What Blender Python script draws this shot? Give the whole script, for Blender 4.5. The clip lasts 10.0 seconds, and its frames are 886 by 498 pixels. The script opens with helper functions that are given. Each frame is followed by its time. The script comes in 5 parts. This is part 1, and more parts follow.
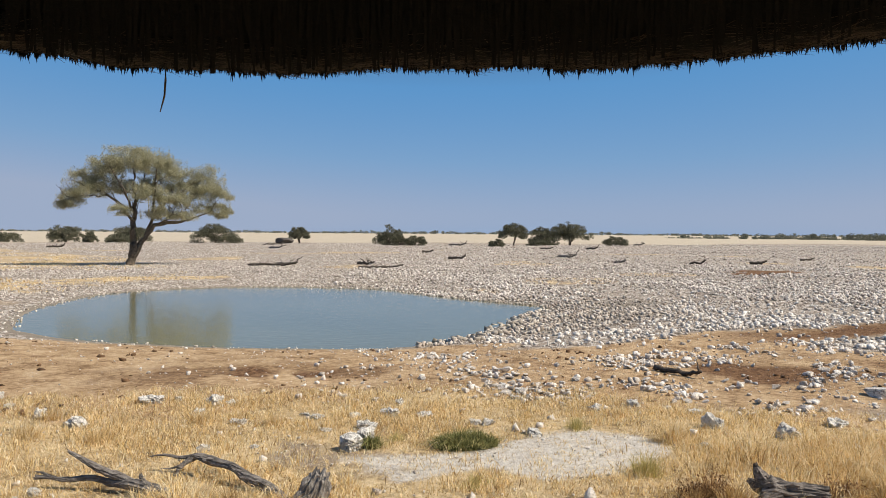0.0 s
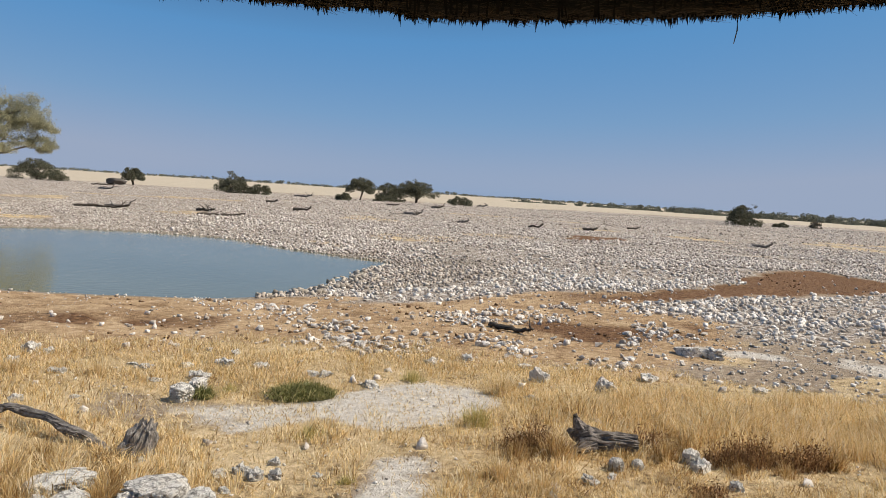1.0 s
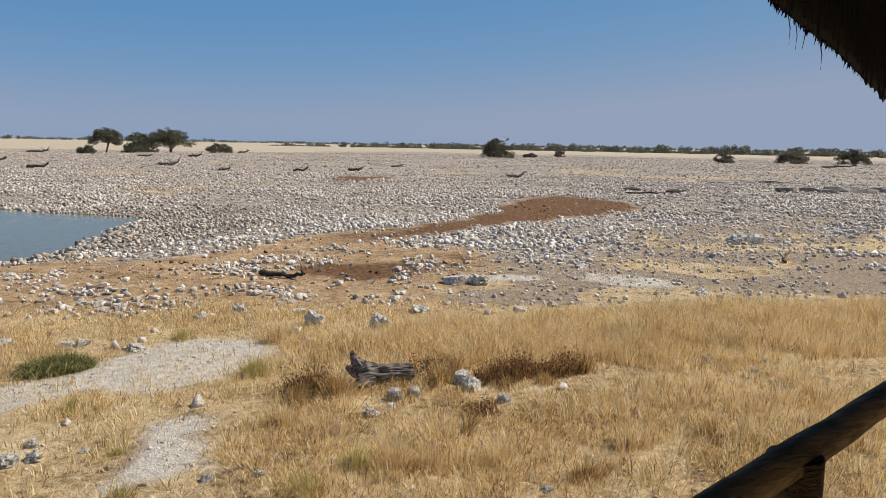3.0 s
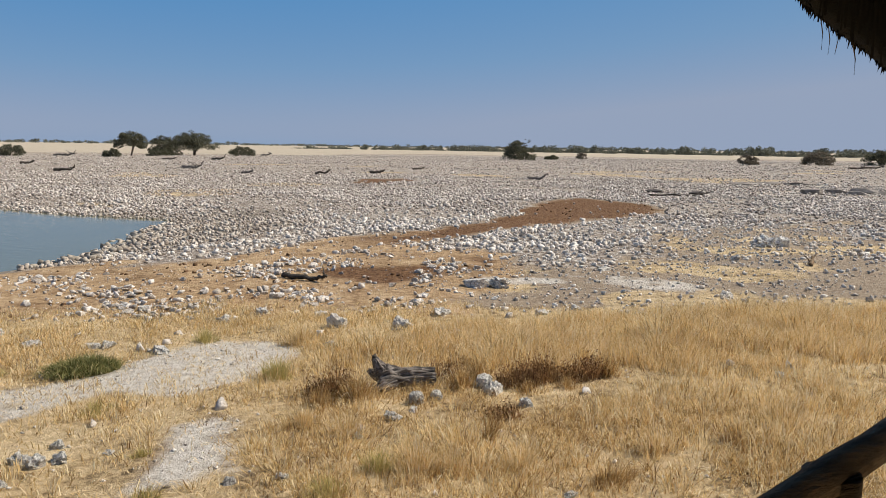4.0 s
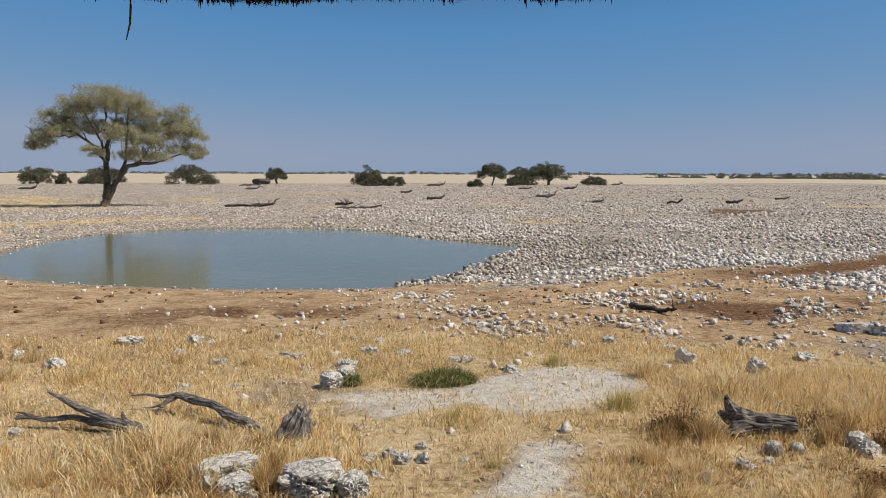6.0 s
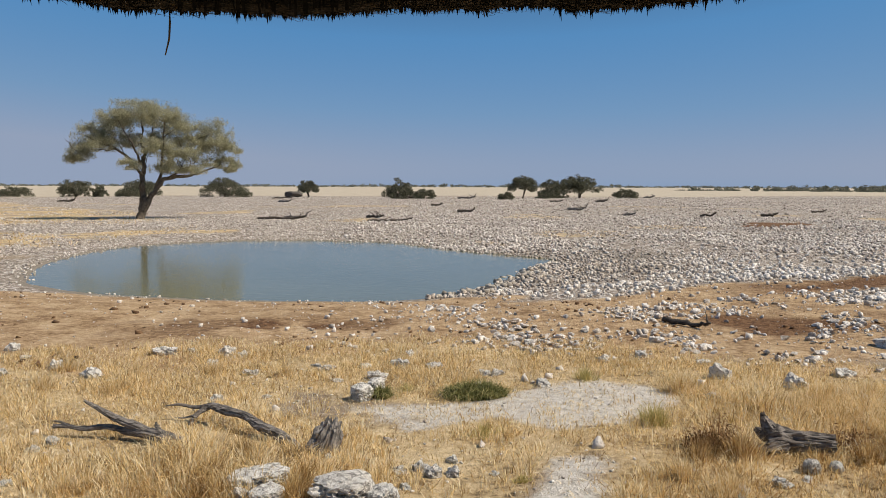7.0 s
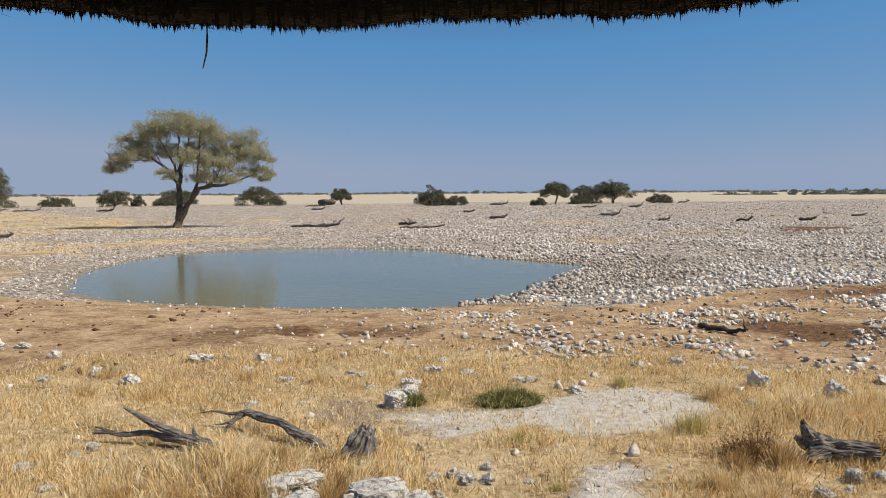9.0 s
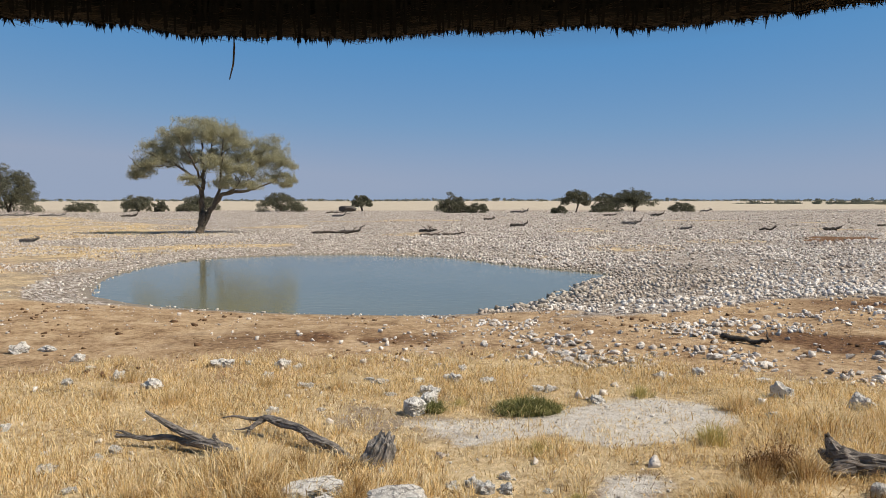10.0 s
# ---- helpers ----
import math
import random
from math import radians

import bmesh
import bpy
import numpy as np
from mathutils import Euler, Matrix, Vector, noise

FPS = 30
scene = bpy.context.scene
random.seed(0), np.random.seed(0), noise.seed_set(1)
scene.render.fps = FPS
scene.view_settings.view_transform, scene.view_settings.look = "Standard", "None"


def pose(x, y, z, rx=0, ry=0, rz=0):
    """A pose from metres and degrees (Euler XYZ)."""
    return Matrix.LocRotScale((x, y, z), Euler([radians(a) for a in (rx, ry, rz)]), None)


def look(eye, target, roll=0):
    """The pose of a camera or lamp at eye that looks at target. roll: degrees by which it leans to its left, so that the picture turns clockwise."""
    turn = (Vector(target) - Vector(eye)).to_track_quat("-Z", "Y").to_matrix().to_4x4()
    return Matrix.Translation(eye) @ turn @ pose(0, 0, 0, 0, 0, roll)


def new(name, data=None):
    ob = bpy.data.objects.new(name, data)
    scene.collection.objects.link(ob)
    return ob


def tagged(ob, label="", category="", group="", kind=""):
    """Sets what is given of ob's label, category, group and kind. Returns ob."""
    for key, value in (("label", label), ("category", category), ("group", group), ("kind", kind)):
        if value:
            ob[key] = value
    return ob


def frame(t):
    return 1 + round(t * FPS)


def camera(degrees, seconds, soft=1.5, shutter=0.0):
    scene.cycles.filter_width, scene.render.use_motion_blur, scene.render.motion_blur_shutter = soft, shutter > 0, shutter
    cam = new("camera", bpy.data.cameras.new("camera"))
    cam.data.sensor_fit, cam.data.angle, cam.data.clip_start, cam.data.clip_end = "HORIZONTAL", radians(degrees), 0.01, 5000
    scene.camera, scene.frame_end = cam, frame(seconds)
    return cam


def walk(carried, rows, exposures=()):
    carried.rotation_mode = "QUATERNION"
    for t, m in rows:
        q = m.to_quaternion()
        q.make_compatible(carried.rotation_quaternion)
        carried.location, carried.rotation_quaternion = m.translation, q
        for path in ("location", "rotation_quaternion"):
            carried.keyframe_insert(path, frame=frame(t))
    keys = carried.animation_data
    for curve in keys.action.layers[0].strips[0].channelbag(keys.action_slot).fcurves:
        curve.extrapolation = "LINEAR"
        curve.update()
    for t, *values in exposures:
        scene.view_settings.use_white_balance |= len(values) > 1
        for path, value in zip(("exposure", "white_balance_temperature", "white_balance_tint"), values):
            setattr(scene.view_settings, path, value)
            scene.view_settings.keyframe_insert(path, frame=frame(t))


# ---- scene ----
# camera: held by hand under the thatched roof of a raised hide, turning to and fro
EYE = 4.5
cam = camera(59.2, 10.0, soft=0.9)
ROWS = [
    (0.0, -0.021, -0.004, 0.024, -0.00, -1.20, 0.41),
    (0.5, -0.010, 0.015, 0.009, -3.63, -2.40, 2.76),
    (1.0, -0.007, -0.004, -0.002, -11.43, -4.09, 3.75),
    (1.5, 0.003, -0.006, -0.012, -15.48, -5.03, 4.12),
    (2.0, 0.019, 0.003, -0.014, -19.20, -6.57, 3.05),
    (2.5, 0.039, -0.013, -0.021, -23.79, -7.81, 0.98),
    (2.7, 0.041, -0.011, -0.016, -25.83, -7.75, 0.90),
    (3.0, 0.042, -0.010, -0.016, -28.45, -7.62, 0.98),
    (3.25, 0.042, -0.009, -0.016, -29.85, -7.42, 1.18),
    (3.55, 0.041, -0.007, -0.016, -30.15, -7.30, 1.33),
    (3.8, 0.039, -0.006, -0.016, -28.69, -7.31, 1.26),
    (4.0, 0.042, 0.015, 0.000, -26.88, -7.48, 0.80),
    (4.5, 0.021, 0.005, -0.006, -18.35, -7.51, 0.20),
    (5.0, 0.019, 0.003, -0.007, -12.15, -7.20, -0.18),
    (5.5, -0.008, 0.004, 0.002, -5.48, -6.46, -0.54),
    (6.0, -0.013, -0.000, 0.001, -1.58, -5.56, 0.22),
    (7.5, -0.025, 0.010, 0.001, 1.11, -4.47, -0.16),
    (8.0, -0.023, -0.003, 0.008, 1.62, -4.36, -0.58),
    (8.5, -0.026, -0.001, 0.002, 2.40, -4.24, -0.42),
    (9.0, -0.025, -0.001, 0.005, 3.05, -4.14, -0.36),
    (9.5, -0.028, -0.001, 0.014, 3.94, -3.96, -0.38),
    (10.0, -0.032, -0.005, 0.015, 4.52, -3.61, -0.01),
]
walk(cam, [(t, pose(x, y, EYE + z, 90 + pitch, 0, yaw) @ pose(0, 0, 0, 0, 0, roll))
           for t, x, y, z, yaw, pitch, roll in ROWS],
     [(0.0, 0.03), (1.0, -0.05), (2.5, -0.19), (4.0, -0.15), (5.5, -0.24), (7.5, -0.17), (10.0, -0.11)])

# ---- world, sun, exposure ----
SUN_AZ, SUN_EL = 102.0, 47.0
world = bpy.data.worlds.new("sky")
scene.world = world
world.use_nodes = True
wn = world.node_tree
sky = wn.nodes.new("ShaderNodeTexSky")
sky.sky_type = 'NISHITA'
sky.sun_disc = False
sky.sun_elevation = radians(SUN_EL)
sky.sun_rotation = radians(SUN_AZ)
sky.altitude = 1100
sky.air_density = 1.0
sky.dust_density = 0.4
sky.ozone_density = 2.0
bgnode = wn.nodes["Background"]
bgnode.inputs[1].default_value = 0.09
# dusty dry-season air: the blue pales to lavender grey towards the horizon
lum = wn.nodes.new("ShaderNodeRGBToBW")
span = wn.nodes.new("ShaderNodeMapRange")
span.inputs[1].default_value, span.inputs[2].default_value = 2.2, 6.7
haze = wn.nodes.new("ShaderNodeValToRGB")
tones = haze.color_ramp.elements
tones.new(0.3)
tones.new(0.62)
for e, (p, c) in zip(tones, ((0.0, (0.055, 0.125, 0.26)), (0.25, (0.105, 0.285, 0.56)), (0.6, (0.19, 0.342, 0.56)), (1.0, (0.318, 0.39, 0.535)))):
    e.position, e.color = p, (*c, 1)
gain = wn.nodes.new("ShaderNodeVectorMath")
gain.operation = 'SCALE'
gain.inputs["Scale"].default_value = 11.5
wn.links.new(sky.outputs[0], lum.inputs[0])
wn.links.new(lum.outputs[0], span.inputs[0])
wn.links.new(span.outputs[0], haze.inputs[0])
wn.links.new(haze.outputs[0], gain.inputs[0])
wn.links.new(gain.outputs[0], bgnode.inputs[0])
sun_data = bpy.data.lights.new("sun", 'SUN')
sun_data.energy = 5.5
sun_data.angle = radians(0.53)
sun_data.color = (1.0, 0.895, 0.745)
sun = new("sun", sun_data)
sun.matrix_world = look((math.sin(radians(SUN_AZ)) * 60, math.cos(radians(SUN_AZ)) * 60, 60 * math.tan(radians(SUN_EL))), (0, 0, 0))


# ---- materials ----
def node(nt, kind, **sets):
    n = nt.nodes.new(kind)
    for key, value in sets.items():
        n.inputs[key].default_value = value
    return n


def noise_tex(nt, scale, detail=4.0, rough=0.6, vec=None):
    n = node(nt, "ShaderNodeTexNoise", Scale=scale, Detail=detail, Roughness=rough)
    if vec:
        nt.links.new(vec, n.inputs["Vector"])
    return n.outputs["Fac"]


def ramp(nt, fac, stops):
    n = nt.nodes.new("ShaderNodeValToRGB")
    el = n.color_ramp.elements
    while len(el) < len(stops):
        el.new(0.5)
    for e, (p, c) in zip(el, stops):
        e.position, e.color = p, (*c, 1)
    nt.links.new(fac, n.inputs[0])
    return n.outputs[0]


def mix(nt, fac, a, b, mode='MIX'):
    n = nt.nodes.new("ShaderNodeMix")
    n.data_type, n.blend_type = 'RGBA', mode
    for sock, val in ((n.inputs[0], fac), (n.inputs[6], a), (n.inputs[7], b)):
        if isinstance(val, (int, float)):
            sock.default_value = val
        elif isinstance(val, tuple):
            sock.default_value = (*val, 1)
        else:
            nt.links.new(val, sock)
    return n.outputs[2]


def math_node(nt, op, a, b):
    n = nt.nodes.new("ShaderNodeMath")
    n.operation = op
    for sock, val in ((n.inputs[0], a), (n.inputs[1], b)):
        if isinstance(val, (int, float)):
            sock.default_value = val
        else:
            nt.links.new(val, sock)
    return n.outputs[0]


def base_mat(name, rough=0.9):
    m = bpy.data.materials.new(name)
    m.use_nodes = True
    nt = m.node_tree
    b = nt.nodes["Principled BSDF"]
    b.inputs["Roughness"].default_value = rough
    b.inputs["Specular IOR Level"].default_value = 0.25
    co = nt.nodes.new("ShaderNodeTexCoord").outputs["Object"]
    return m, nt, b, co


def bump(nt, b, height, strength, dist):
    n = node(nt, "ShaderNodeBump", Strength=strength, Distance=dist)
    nt.links.new(height, n.inputs["Height"])
    nt.links.new(n.outputs[0], b.inputs["Normal"])


def island(nt):
    return nt.nodes.new("ShaderNodeNewGeometry").outputs["Random Per Island"]


def piece_mat(name, stops, scale=8.0, rough=0.9, bumpy=0.5, per_object=False, grain=0.35, dist=0.02):
    """A material whose tone varies from piece to piece and in itself."""
    m, nt, b, co = base_mat(name, rough)
    rnd = nt.nodes.new("ShaderNodeObjectInfo").outputs["Random"] if per_object else island(nt)
    n = noise_tex(nt, scale, 5, 0.65, co)
    fac = math_node(nt, 'ADD', math_node(nt, 'MULTIPLY', rnd, 1 - grain), math_node(nt, 'MULTIPLY', n, grain))
    nt.links.new(ramp(nt, fac, stops), b.inputs["Base Color"])
    if bumpy:
        bump(nt, b, n, bumpy, dist)
    return m


def leaf_mat(name, stops, through_light=0.25):
    m, nt, b, co = base_mat(name, 0.85)
    b.inputs["Specular IOR Level"].default_value = 0.08
    col = ramp(nt, island(nt), stops)
    nt.links.new(col, b.inputs["Base Color"])
    tr = nt.nodes.new("ShaderNodeBsdfTranslucent")
    nt.links.new(col, tr.inputs[0])
    ms = nt.nodes.new("ShaderNodeMixShader")
    ms.inputs[0].default_value = through_light
    nt.links.new(b.outputs[0], ms.inputs[1])
    nt.links.new(tr.outputs[0], ms.inputs[2])
    nt.links.new(ms.outputs[0], nt.nodes["Material Output"].inputs[0])
    return m


STONE = piece_mat("grey_limestone", [(0.16, (0.09, 0.072, 0.058)), (0.30, (0.38, 0.325, 0.275)), (0.48, (0.645, 0.572, 0.502)), (0.76, (0.87, 0.81, 0.745))], 13, 0.92, 1.0, False, 0.5, 0.05)
WHITE_STONE = piece_mat("white_limestone", [(0.17, (0.10, 0.082, 0.067)), (0.285, (0.44, 0.382, 0.325)), (0.44, (0.695, 0.63, 0.56)), (0.68, (0.885, 0.835, 0.775))], 16, 0.92, 1.0, False, 0.58, 0.04)


def rock_material():
    m, nt, b, co = base_mat("weathered_calcrete", 0.92)
    rnd = nt.nodes.new("ShaderNodeObjectInfo").outputs["Random"]
    big, fine = noise_tex(nt, 2.2, 3, 0.6, co), noise_tex(nt, 9.0, 8, 0.75, co)
    pits = nt.nodes.new("ShaderNodeTexVoronoi")
    pits.feature, pits.inputs["Scale"].default_value = 'DISTANCE_TO_EDGE', 4.5
    warp = mix(nt, 0.25, co, nt.nodes.new("ShaderNodeTexNoise").outputs["Color"])
    nt.links.new(warp, pits.inputs["Vector"])
    tone = math_node(nt, 'ADD', math_node(nt, 'MULTIPLY', fine, 0.75), math_node(nt, 'MULTIPLY', rnd, 0.16))
    col = ramp(nt, tone, [(0.21, (0.06, 0.05, 0.04)), (0.265, (0.38, 0.34, 0.29)), (0.33, (0.70, 0.65, 0.58)), (0.46, (0.85, 0.82, 0.765))])
    crack = ramp(nt, pits.outputs["Distance"], [(0.0, (0.03, 0.026, 0.022)), (0.05, (0.5, 0.48, 0.46)), (0.1, (1, 1, 1))])
    rough_part = ramp(nt, big, [(0.40, (0, 0, 0)), (0.5, (1, 1, 1))])
    nt.links.new(mix(nt, rough_part, col, mix(nt, 0.7, col, crack, 'MULTIPLY')), b.inputs["Base Color"])
    bump(nt, b, fine, 1.0, 0.07)
    return m


ROCK = rock_material()
BROWN_STONE = piece_mat("trampled_stone", [(0.1, (0.14, 0.11, 0.085)), (0.35, (0.42, 0.355, 0.295)), (0.65, (0.60, 0.535, 0.465)), (1.0, (0.78, 0.73, 0.66))], 13, 0.9, 0.8, False, 0.5, 0.03)
WET_STONE = piece_mat("dark_wet_stone", [(0.0, (0.15, 0.13, 0.10)), (0.5, (0.40, 0.35, 0.29)), (1.0, (0.56, 0.51, 0.44))], 9, 0.7, 0.7)
DARK_STONE = piece_mat("dark_boulder", [(0.0, (0.05, 0.045, 0.042)), (1.0, (0.14, 0.125, 0.11))], 2.0, 0.9, 0.7, True, 0.7)
LEDGE_STONE = piece_mat("ledge_limestone", [(0.15, (0.07, 0.06, 0.052)), (0.4, (0.25, 0.22, 0.19)), (0.75, (0.48, 0.435, 0.385))], 3.0, 0.92, 1.0, True, 0.75, 0.08)
DUNG = piece_mat("dung", [(0.0, (0.07, 0.038, 0.02)), (1.0, (0.20, 0.115, 0.06))], 12)
STRAW = leaf_mat("dry_straw", [(0.0, (0.22, 0.13, 0.05)), (0.25, (0.70, 0.485, 0.205)), (0.6, (0.90, 0.72, 0.40)), (1.0, (0.96, 0.88, 0.66))], 0.35)
BROWN_WEED = leaf_mat("brown_weed", [(0.0, (0.075, 0.042, 0.027)), (0.45, (0.24, 0.13, 0.062)), (1.0, (0.60, 0.38, 0.17))])
GREEN_HERB = leaf_mat("green_herb", [(0.0, (0.11, 0.125, 0.042)), (0.55, (0.25, 0.25, 0.095)), (1.0, (0.50, 0.44, 0.21))], 0.35)
TAWNY_GRASS = leaf_mat("tawny_grass", [(0.0, (0.14, 0.075, 0.03)), (0.35, (0.43, 0.265, 0.10)), (0.8, (0.72, 0.50, 0.22)), (1.0, (0.9, 0.76, 0.47))], 0.4)
PALE_GRASS = leaf_mat("pale_gold_grass", [(0.0, (0.34, 0.21, 0.08)), (0.3, (0.72, 0.52, 0.235)), (0.75, (0.90, 0.73, 0.43)), (1.0, (0.97, 0.90, 0.71))], 0.45)
YOUNG_GRASS = leaf_mat("yellow_green_grass", [(0.0, (0.34, 0.29, 0.10)), (0.5, (0.58, 0.49, 0.19)), (1.0, (0.80, 0.68, 0.36))], 0.4)
CAMEL_LEAF = leaf_mat("grey_olive_leaf", [(0.0, (0.33, 0.325, 0.20)), (0.5, (0.46, 0.445, 0.305)), (1.0, (0.60, 0.57, 0.425))], 0.58)
BUSH_LEAF = leaf_mat("dark_bush_leaf", [(0.0, (0.075, 0.078, 0.05)), (0.6, (0.15, 0.148, 0.10)), (1.0, (0.28, 0.265, 0.185))])
GREY_LEAF = leaf_mat("grey_bush_leaf", [(0.0, (0.15, 0.128, 0.095)), (0.6, (0.26, 0.222, 0.165)), (1.0, (0.38, 0.33, 0.25))])
# horizon trees: distance haze is put into these lightened leaf tones
FAR_LEAF = leaf_mat("far_wood_leaf", [(0.0, (0.13, 0.14, 0.11)), (1.0, (0.24, 0.245, 0.19))])


def wood_mat(name, dark, light, scale=14.0, along=0.22, upright=False):
    m, nt, b, co = base_mat(name, 0.85)
    mp = nt.nodes.new("ShaderNodeMapping")
    mp.inputs["Scale"].default_value = (1, 1, along) if upright else (along, 1, 1)
    nt.links.new(co, mp.inputs[0])
    n1 = noise_tex(nt, scale, 6, 0.7, mp.outputs[0])
    n2 = noise_tex(nt, scale * 0.2, 3, 0.5, co)
    col = ramp(nt, math_node(nt, 'ADD', math_node(nt, 'MULTIPLY', n1, 0.7), math_node(nt, 'MULTIPLY', n2, 0.3)), [(0.36, dark), (0.5, tuple((p + q) / 2 for p, q in zip(dark, light))), (0.64, light)])
    nt.links.new(col, b.inputs["Base Color"])
    bump(nt, b, n1, 0.9, 0.03)
    return m


DEADWOOD = wood_mat("grey_deadwood", (0.045, 0.038, 0.034), (0.36, 0.325, 0.29), 26.0, 0.18)
PALEWOOD = wood_mat("pale_weathered_wood", (0.05, 0.042, 0.036), (0.50, 0.46, 0.415), 26.0, 0.2, True)
CHARWOOD = wood_mat("charred_wood", (0.018, 0.014, 0.012), (0.36, 0.315, 0.275), 26.0, 0.12)
DARKWOOD = wood_mat("dark_deadwood", (0.02, 0.016, 0.013), (0.14, 0.115, 0.09))
BARK = wood_mat("tree_bark", (0.05, 0.04, 0.03), (0.19, 0.155, 0.115), 3.0, 1.0)
POLE = wood_mat("weathered_pole", (0.075, 0.05, 0.028), (0.38, 0.265, 0.155), 24.0, 0.12)
# near-black: the shade under the roof is put into the thatch colour
THATCH = piece_mat("shade_dark_thatch", [(0.0, (0.0012, 0.001, 0.0009)), (0.5, (0.004, 0.0032, 0.0027)), (1.0, (0.011, 0.0085, 0.0065))], 60, 0.9, 0.6, False, 0.5, 0.01)
# lighter copy for the eave: ground bounce is put into its brown
THATCH_EDGE = piece_mat("lit_brown_thatch", [(0.0, (0.012, 0.009, 0.007)), (0.5, (0.045, 0.032, 0.022)), (1.0, (0.14, 0.10, 0.066))], 40, 0.9, 0.6, False, 0.5, 0.01)


def ground_material():
    m, nt, b, co = base_mat("savanna_ground", 0.95)

    def att(name):
        n = nt.nodes.new("ShaderNodeAttribute")
        n.attribute_name = name
        return n.outputs["Fac"]
    fine = noise_tex(nt, 6.0, 6, 0.7, co)
    mid = noise_tex(nt, 0.9, 5, 0.65, co)
    big = noise_tex(nt, 0.12, 4, 0.6, co)
    grain = noise_tex(nt, 30.0, 4, 0.7, co)
    soil = ramp(nt, fine, [(0.32, (0.20, 0.145, 0.095)), (0.5, (0.36, 0.28, 0.20)), (0.68, (0.50, 0.415, 0.31))])
    plain = ramp(nt, big, [(0.3, (0.47, 0.40, 0.30)), (0.7, (0.59, 0.515, 0.40))])
    straw = ramp(nt, math_node(nt, 'ADD', math_node(nt, 'MULTIPLY', fine, 0.55), math_node(nt, 'MULTIPLY', mid, 0.45)), [(0.37, (0.12, 0.08, 0.042)), (0.465, (0.50, 0.365, 0.20)), (0.61, (0.77, 0.615, 0.385))])
    vor = nt.nodes.new("ShaderNodeTexVoronoi")
    vor.inputs["Scale"].default_value = 7.0
    vor.inputs["Randomness"].default_value = 1.0
    nt.links.new(co, vor.inputs["Vector"])
    sep = nt.nodes.new("ShaderNodeSeparateColor")
    nt.links.new(vor.outputs["Color"], sep.inputs[0])
    pebble = ramp(nt, sep.outputs[0], [(0.0, (0.11, 0.082, 0.06)), (0.45, (0.33, 0.268, 0.212)), (0.75, (0.52, 0.455, 0.385)), (1.0, (0.76, 0.71, 0.65))])
    mud = ramp(nt, math_node(nt, 'ADD', math_node(nt, 'MULTIPLY', fine, 0.52), math_node(nt, 'MULTIPLY', mid, 0.48)), [(0.39, (0.22, 0.13, 0.064)), (0.5, (0.48, 0.325, 0.18)), (0.62, (0.66, 0.50, 0.32))])
    red = ramp(nt, fine, [(0.36, (0.07, 0.036, 0.017)), (0.5, (0.175, 0.09, 0.041)), (0.66, (0.31, 0.18, 0.09))])
    calc = ramp(nt, math_node(nt, 'ADD', math_node(nt, 'MULTIPLY', fine, 0.6), math_node(nt, 'MULTIPLY', grain, 0.4)), [(0.36, (0.34, 0.285, 0.22)), (0.44, (0.57, 0.515, 0.44)), (0.6, (0.78, 0.735, 0.665))])
    shore = ramp(nt, fine, [(0.3, (0.20, 0.165, 0.125)), (0.7, (0.36, 0.315, 0.255))])
    c = soil
    for name, layer in (("plain", plain), ("stony", pebble), ("straw", straw), ("mud", mud), ("red", red), ("calc", calc), ("shore", shore)):
        edge = math_node(nt, 'ADD', att(name), math_node(nt, 'MULTIPLY', math_node(nt, 'SUBTRACT', mid, 0.5), 0.9))
        mr = nt.nodes.new("ShaderNodeMapRange")
        mr.inputs[1].default_value, mr.inputs[2].default_value = 0.38, 0.62
        nt.links.new(edge, mr.inputs[0])
        on = math_node(nt, 'MULTIPLY', mr.outputs[0], math_node(nt, 'GREATER_THAN', att(name), 0.02))
        c = mix(nt, on, c, layer)
    nt.links.new(c, b.inputs["Base Color"])
    h = math_node(nt, 'ADD', math_node(nt, 'MULTIPLY', fine, 0.6), math_node(nt, 'MULTIPLY', grain, 0.25))
    bump(nt, b, h, 0.9, 0.16)
    return m


GROUND = ground_material()


def water_material():
    m, nt, b, co = base_mat("murky_water", 0.09)
    b.inputs["IOR"].default_value = 1.33
    b.inputs["Specular IOR Level"].default_value = 0.5
    n = noise_tex(nt, 0.08, 3, 0.5, co)
    nt.links.new(ramp(nt, n, [(0.35, (0.165, 0.16, 0.086)), (0.65, (0.205, 0.195, 0.108))]), b.inputs["Base Color"])
    mp = nt.nodes.new("ShaderNodeMapping")
    mp.inputs["Scale"].default_value = (1.0, 2.2, 1.0)
    nt.links.new(co, mp.inputs[0])
    bump(nt, b, noise_tex(nt, 1.6, 3, 0.6, mp.outputs[0]), 0.2, 0.05)
    return m


WATER = water_material()


# ---- mesh helpers ----
rng = np.random.default_rng(7)


def mesh_np(name, verts, tris, material, smooth=False):
    me = bpy.data.meshes.new(name)
    verts = np.asarray(verts, np.float32).reshape(-1, 3)
    tris = np.asarray(tris, np.int32)
    k = tris.shape[1]
    me.vertices.add(len(verts))
    me.vertices.foreach_set("co", verts.ravel())
    me.loops.add(tris.size)
    me.loops.foreach_set("vertex_index", tris.ravel())
    me.polygons.add(len(tris))
    me.polygons.foreach_set("loop_start", np.arange(0, tris.size, k, dtype=np.int32))
    me.polygons.foreach_set("loop_total", np.full(len(tris), k, np.int32))
    me.update(calc_edges=True)
    if smooth:
        me.polygons.foreach_set("use_smooth", np.ones(len(tris), bool))
    me.materials.append(material)
    me.validate()
    return me


